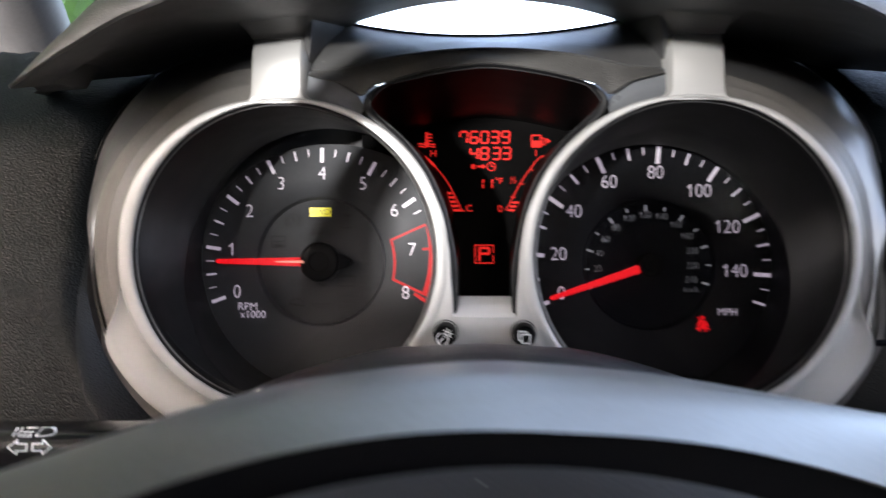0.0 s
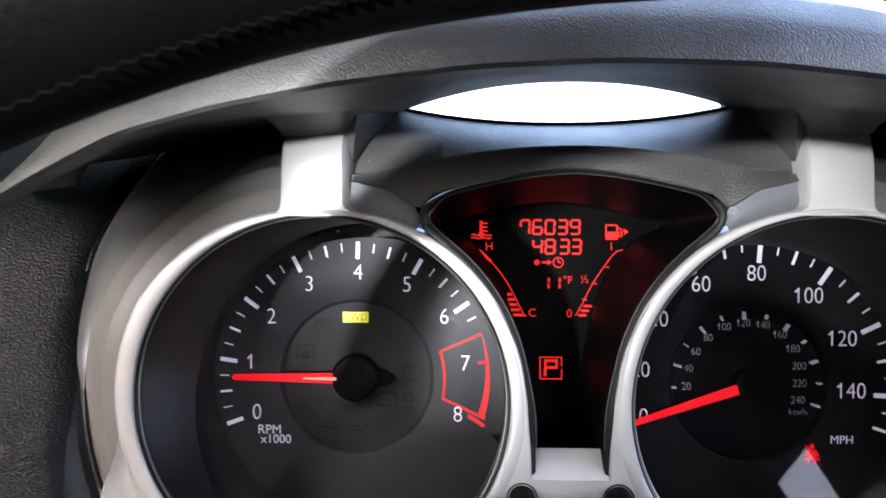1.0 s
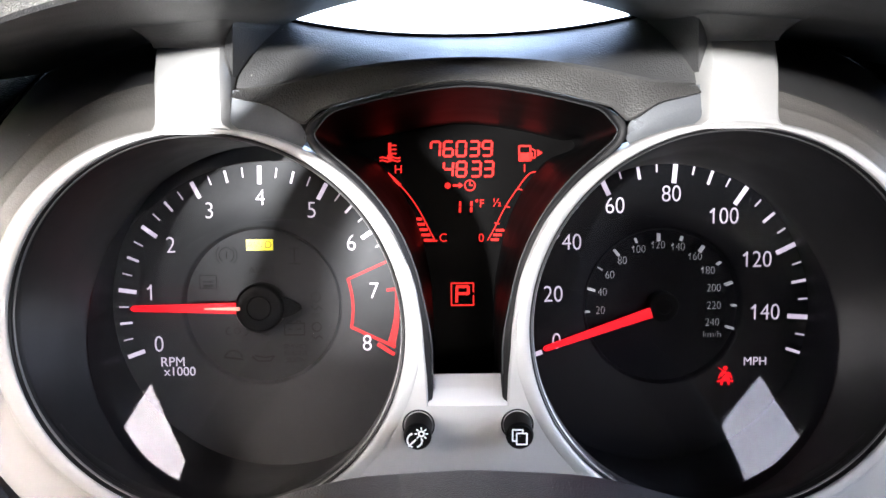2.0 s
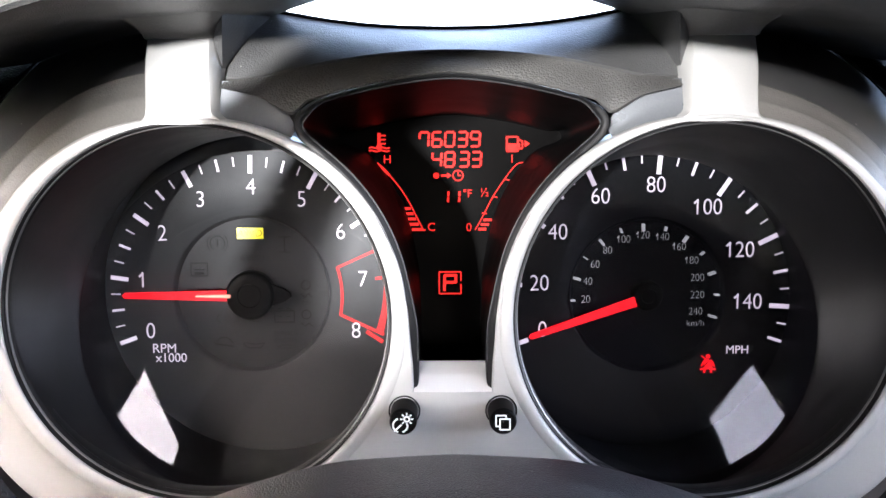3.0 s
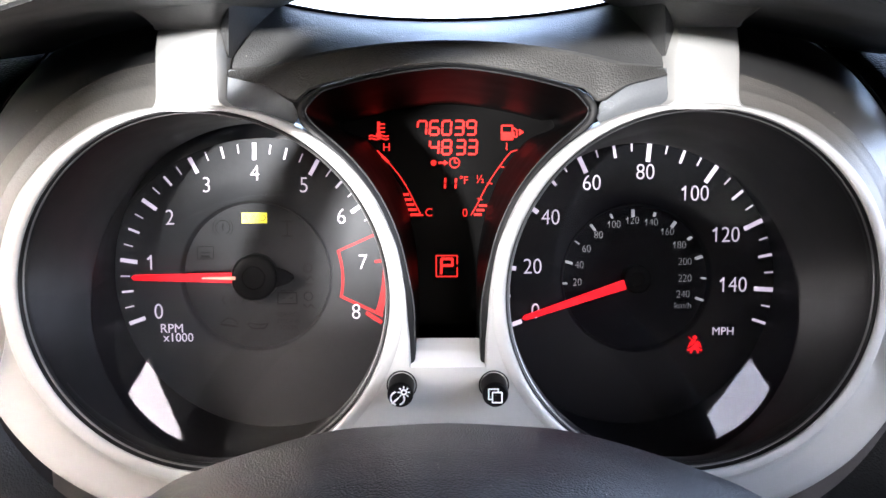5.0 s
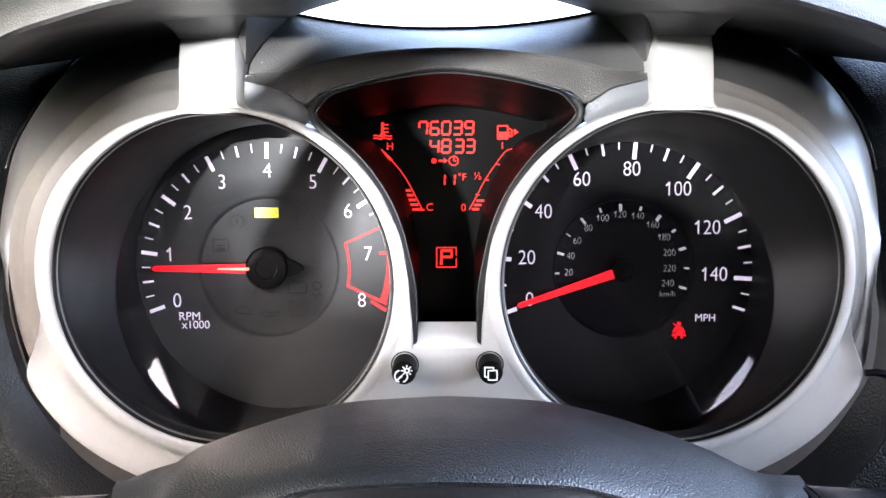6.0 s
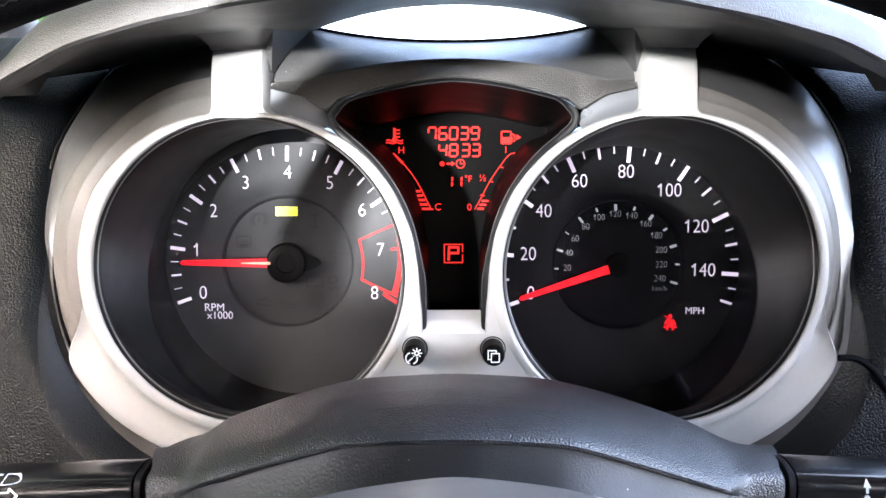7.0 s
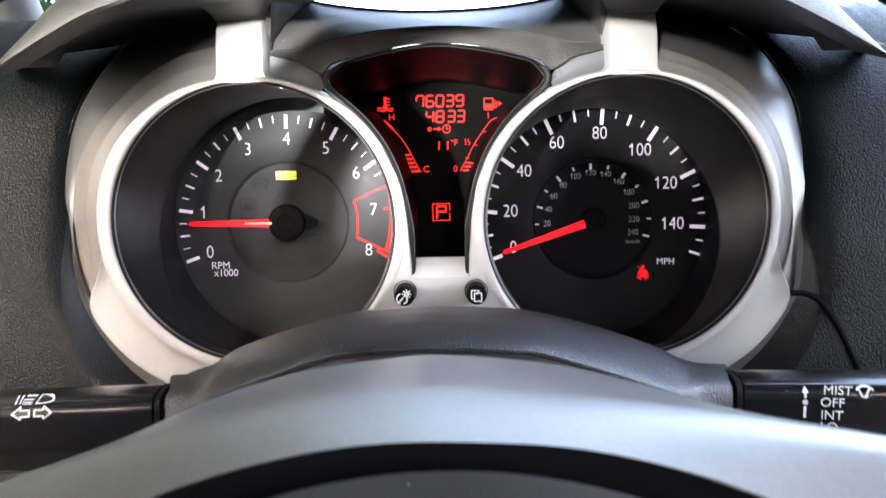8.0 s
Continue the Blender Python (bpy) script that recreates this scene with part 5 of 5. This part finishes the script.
wpart("hub_groove", skin(groove_rows()), RUBBER, "dark joint round the airbag cover")
wpart("hub_surround", skin(hub_rows()), HUB_SATIN, "satin dark grey surround of the hub")
rows = []
for i in range(41):
    x = lerp(-0.072, 0.072, i / 40)
    top = max(0.0127 - 4.6 * (x - 0.005) ** 2, -0.060)
    back = 0.1060 - 0.8 * (0.0127 - top)
    rows.append([(x, back + 0.004, top - 0.006), (x, back + 0.0005, top - 0.0012), (x, back - 0.0015, top)] + [(x, back - 0.002 - 0.030 * f ** 0.8, lerp(top, -0.115, f ** 1.5)) for f in (0.1, 0.25, 0.45, 0.7, 1.0)])
wpart("airbag_cover", skin(rows), HUB_PLASTIC, "grained black airbag cover")
for s in (-1, 1):
    line = [WC + WU * s * u + WV * v - WN * d for u, v, d in ((0.060, -0.02, -0.010), (0.10, -0.022, -0.006), (0.135, -0.022, -0.002), (0.166, -0.020, 0.0))]
    wpart("spoke", tube(smooth_line([tuple(p) for p in line], 2), 0.013, 12, 1.6), HUB_PLASTIC, "broad spoke")
line = [WC - WV * v - WN * d for v, d in ((0.05, -0.012), (0.10, -0.008), (0.15, -0.002), (0.168, 0.0))]
wpart("spoke", tube(smooth_line([tuple(p) for p in line], 2), 0.016, 12, 1.0), HUB_PLASTIC, "lower spoke")
wpart("column", tube([tuple(WC - WN * 0.04), tuple(WC - WN * 0.16)], 0.022, 20), TRIM, "steering column")

# ---- cabin ----
def slab(name, bm, mat, label, category):
    ob = part(name, bm, mat, None, "")
    return tagged(ob, label, category, kind="structure")


X0, X1, YB, ZR, ZF = -0.46, 1.08, -2.3, 0.80, -0.75
slab("cabin_floor", box(X0, X1, YB, 1.0, ZF - 0.04, ZF), TRIM, "dark carpeted cabin floor", "floor")
def roof_sheet(rise, x0, x1, y0, y1, n=12):
    return skin([[(x, y, ZR + rise - 0.06 * ((x - 0.31) / 0.56) ** 2 - 0.02 * (y + 0.8) ** 2) for y in [lerp(y0, y1, k / n) for k in range(n + 1)]] for x in [lerp(x0, x1, k / n) for k in range(n + 1)]])


ROOF_Y = 0.36                                # front edge of the roof, where the windscreen ends
slab("ceiling", roof_sheet(0, -0.24, 0.86, YB, ROOF_Y), LINER, "grey cloth headliner", "headliner")
slab("roof", roof_sheet(0.04, -0.27, 0.89, YB - 0.02, ROOF_Y + 0.02), CAR_WHITE, "white painted steel car roof", "car roof")


def side_point(s, y, z, out=0.0):
    """A point of the cabin's side, which leans in above the sills."""
    base = X0 if s < 0 else X1
    return (base - s * max(0, z - 0.06) * 0.42 + s * out, y, z)


def side_panel(s, corners):
    rows = []
    (a, b, c, d) = corners
    for i in range(5):
        f = i / 4
        rows.append([side_point(s, lerp(lerp(a[0], d[0], f), lerp(b[0], c[0], f), k / 4), lerp(lerp(a[1], d[1], f), lerp(b[1], c[1], f), k / 4)) for k in range(5)])
    return thick(skin(rows), 0.01)


TOP = 0.755
# Unseen sides: edges and openings placed to block sun and shape lens reflections.
LEFT_PANELS = [((-0.58, -0.10), (-0.21, -0.10), (-0.21, 0.182), (-0.77, 0.182)), ((-1.02, ZF), (-0.25, ZF), (-0.25, 0.045), (-1.02, 0.095)), ((YB, ZF), (-1.02, ZF), (-1.02, 0.163), (YB, 0.163)), ((-0.25, ZF), (1.0, ZF), (1.0, 0.06), (-0.25, 0.06)), ((-0.315, 0.0), (-0.10, 0.0), (-0.12, TOP), (-0.315, TOP)), ((-0.12, 0.33), (0.34, 0.33), (0.28, TOP), (-0.12, TOP)),
               ((-0.70, 0.197), (-0.315, 0.256), (-0.315, TOP), (-0.70, TOP)), ((-0.88, 0.167), (-0.70, 0.167), (-0.70, TOP), (-0.88, TOP)), ((-1.34, 0.190), (-0.88, 0.192), (-0.88, TOP), (-1.34, TOP)), ((YB, 0.06), (-1.34, 0.06), (-1.34, TOP), (YB, TOP))]
RIGHT_PANELS = [((YB, ZF), (1.0, ZF), (1.0, 0.0), (YB, 0.0)), ((-0.90, 0.06), (-0.75, 0.06), (-0.75, TOP), (-0.90, TOP)), ((-0.75, 0.60), (0.15, 0.60), (0.12, TOP), (-0.75, TOP)),
                ((-2.29, 0.630), (-1.47, 0.744), (-1.47, TOP), (-2.29, TOP)), ((-1.47, 0.47), (-0.90, 0.47), (-0.90, TOP), (-1.47, TOP))]
for s, panels, xs in ((-1, LEFT_PANELS, "wall_west"), (1, RIGHT_PANELS, "wall_east")):
    slab(xs, joined([side_panel(s, p) for p in panels]), TRIM, "unseen door panels and pillars, cut to steer sun and reflections", "car door")
gate = [[(lerp(side_point(-1, 0, z)[0], side_point(1, 0, z)[0], k / 6), YB, z) for k in range(7)] for z in (0.55, 0.66, TOP)]
slab("wall_south", joined([box(X0, X1, YB - 0.05, YB, ZF, 0.05), thick(skin(gate), 0.04)]), TRIM, "dark trim of the tailgate", "tailgate")
slab("wall_north", box(X0, X1, 0.99, 1.04, ZF, 0.06), TRIM, "dark bulkhead behind the dashboard", "bulkhead")
for s, x in ((-1, X0), (1, X1)):
    line = [side_point(s, 0.98, 0.07), side_point(s, 0.56, 0.31), side_point(s, ROOF_Y, TOP)]
    slab("pillar", tube(smooth_line(line, 2), 0.035, 10), TRIM, "dark windscreen pillar", "pillar")
screen_pane = slab("windscreen", skin([[(x, lerp(0.99, ROOF_Y, f) + 0.06 * (1 - u * u), lerp(0.075, ZR - 0.03, f)) for f in (0, 0.25, 0.5, 0.75, 1) for x in [0.31 + u * lerp(0.77, 0.58, f)]] for u in [lerp(-1, 1, k / 12) for k in range(13)]]), GLASS, "clear windscreen above the dashboard", "windscreen")
screen_pane.visible_shadow = False
# Unseen panes, their tint added to dim the window patches in the lenses.
for s, y0, y1, z0, z1 in ((-1, -1.32, -0.18, -0.10, 0.28), (1, -2.27, -0.85, 0.0, 0.75)):
    pane = slab("window", skin([[side_point(s, y, z, 0.02) for z in (z0, lerp(z0, z1, 0.5), z1)] for y in (y0, lerp(y0, y1, 0.5), y1)]), DARK_GLASS, "unseen rear side window, tinted to dim its reflection", "car window")
    pane.visible_shadow = False


def seat(x, y):
    st = thing("car_seat", "dark cloth car seat with a headrest", "car seat", "front seats" if y > -1 else "rear seats", at=(x, y, ZF))
    part("seat_cushion", box(-0.25, 0.25, -0.05, 0.48, 0.18, 0.36, 0.05, 3), SEAT, st)
    bm = box(-0.25, 0.25, -0.14, 0.02, 0.30, 0.92, 0.05, 3)
    for v in bm.verts:
        v.co.y -= (v.co.z - 0.3) * 0.32
    part("backrest", bm, SEAT, st)
    part("headrest", box(-0.13, 0.13, -0.38, -0.28, 0.92, 1.07, 0.04, 3), SEAT, st)
    for k in (-0.06, 0.06):
        part("headrest_post", tube([(k, -0.30, 0.88), (k, -0.33, 1.02)], 0.006, 8), SILVER, st)
    part("seat_base", box(-0.22, 0.22, 0.0, 0.42, 0.0, 0.2, 0.02), TRIM, st)


seat(0.0, -0.85)
seat(0.68, -0.85)
seat(0.0, -1.75)
seat(0.68, -1.75)

# ---- outside ----
slab("bonnet", thick(skin([[(x, y, 0.035 - 0.10 * (y - 1.0) ** 1.5 - 0.09 * ((x - 0.31) / 0.75) ** 2 + 0.05 * math.exp(-((abs(x - 0.31) - 0.55) / 0.12) ** 2)) for y in [lerp(1.0, 1.95, k / 12) for k in range(13)]] for x in [lerp(-0.46, 1.08, k / 24) for k in range(25)]]), 0.004), CAR_WHITE, "white painted car bonnet", "car bonnet")
slab("ground", skin([[(x, y, -1.25) for y in [lerp(-300, 300, k / 8) for k in range(9)]] for x in [lerp(-300, 300, k / 8) for k in range(9)]]), ASPHALT, "grey asphalt ground round the car", "ground")
lawn = slab("lawn", skin([[(x, y, -1.24) for y in (-200, 200)] for x in (-200, -6)]), GRASS, "green lawn beside the asphalt", "lawn")


def tree(x, y, h, seed, low=0.32):
    rnd = random.Random(seed)
    t = thing("tree", "leafy green broadleaf tree on the lawn", "tree", "trees round the car", at=(x, y, -1.25))
    trunk = tube([(0, 0, 0), (0.1, 0, h * 0.25), (0.05, 0.1, h * 0.55), (0.0, 0.0, h * 0.8)], lambda f: lerp(0.22, 0.06, f), 10)
    limbs = [trunk]
    for k in range(7):
        a, z = rnd.uniform(0, 6.28), rnd.uniform(0.3, 0.65) * h
        limbs.append(tube([(0.05, 0.05, z), (0.9 * math.cos(a), 0.9 * math.sin(a), z + 0.5), (2.0 * math.cos(a), 2.0 * math.sin(a), z + 1.3)], lambda f: lerp(0.08, 0.02, f), 6))
    part("trunk", joined(limbs), BARK, t)
    vs, fs = [], []
    lumps = [(Vector((rnd.gauss(0, 1.2), rnd.gauss(0, 1.2), h * rnd.uniform(low, 0.98))), rnd.uniform(0.6, 1.2)) for _ in range(34)]
    for c, r in lumps:
        for _ in range(120):
            d = Vector((rnd.gauss(0, 1), rnd.gauss(0, 1), rnd.gauss(0, 1))).normalized() * r * rnd.uniform(0.55, 1.05)
            p, u = c + d, Vector((rnd.gauss(0, 1), rnd.gauss(0, 1), rnd.gauss(0, 1))).normalized() * rnd.uniform(0.09, 0.17)
            w = u.orthogonal().normalized() * rnd.uniform(0.05, 0.09)
            n = len(vs)
            vs += [p - u, p + w, p + u, p - w]
            fs.append((n, n + 1, n + 2, n + 3))
    me = bpy.data.meshes.new("crown")
    me.from_pydata([tuple(v) for v in vs], [], fs)
    me.materials.append(LEAF)
    crown = new("crown", me)
    crown.parent = t


for k, (x, y, h) in enumerate(((-7.5, 1.5, 7.5), (-8.5, 5.5, 8.5), (-7.6, 11.0, 8.0), (-14.5, 27.0, 19.0), (-10.0, 9.0, 9.0), (-3.9, 1.6, 6.6), (-3.7, 3.6, 6.2), (-5.3, 5.8, 6.8), (-5.4, 0.6, 8.0), (-5.6, 3.2, 8.2), (-3.7, 0.4, 8.0), (-4.9, -1.0, 9.5), (-2.7, -2.1, 10.5), (-2.5, 0.0, 10.0), (-2.6, 2.0, 9.5))):
    tree(x, y, h, 11 + k, 0.32 if x < -3 or y > 20 else 0.46)
for k, (x, y, h) in enumerate(((-5.6, 8.4, 5.0), (-4.4, 5.8, 4.2), (-8.6, 12.5, 6.0))):
    tree(x, y, h, 40 + k, 0.14)
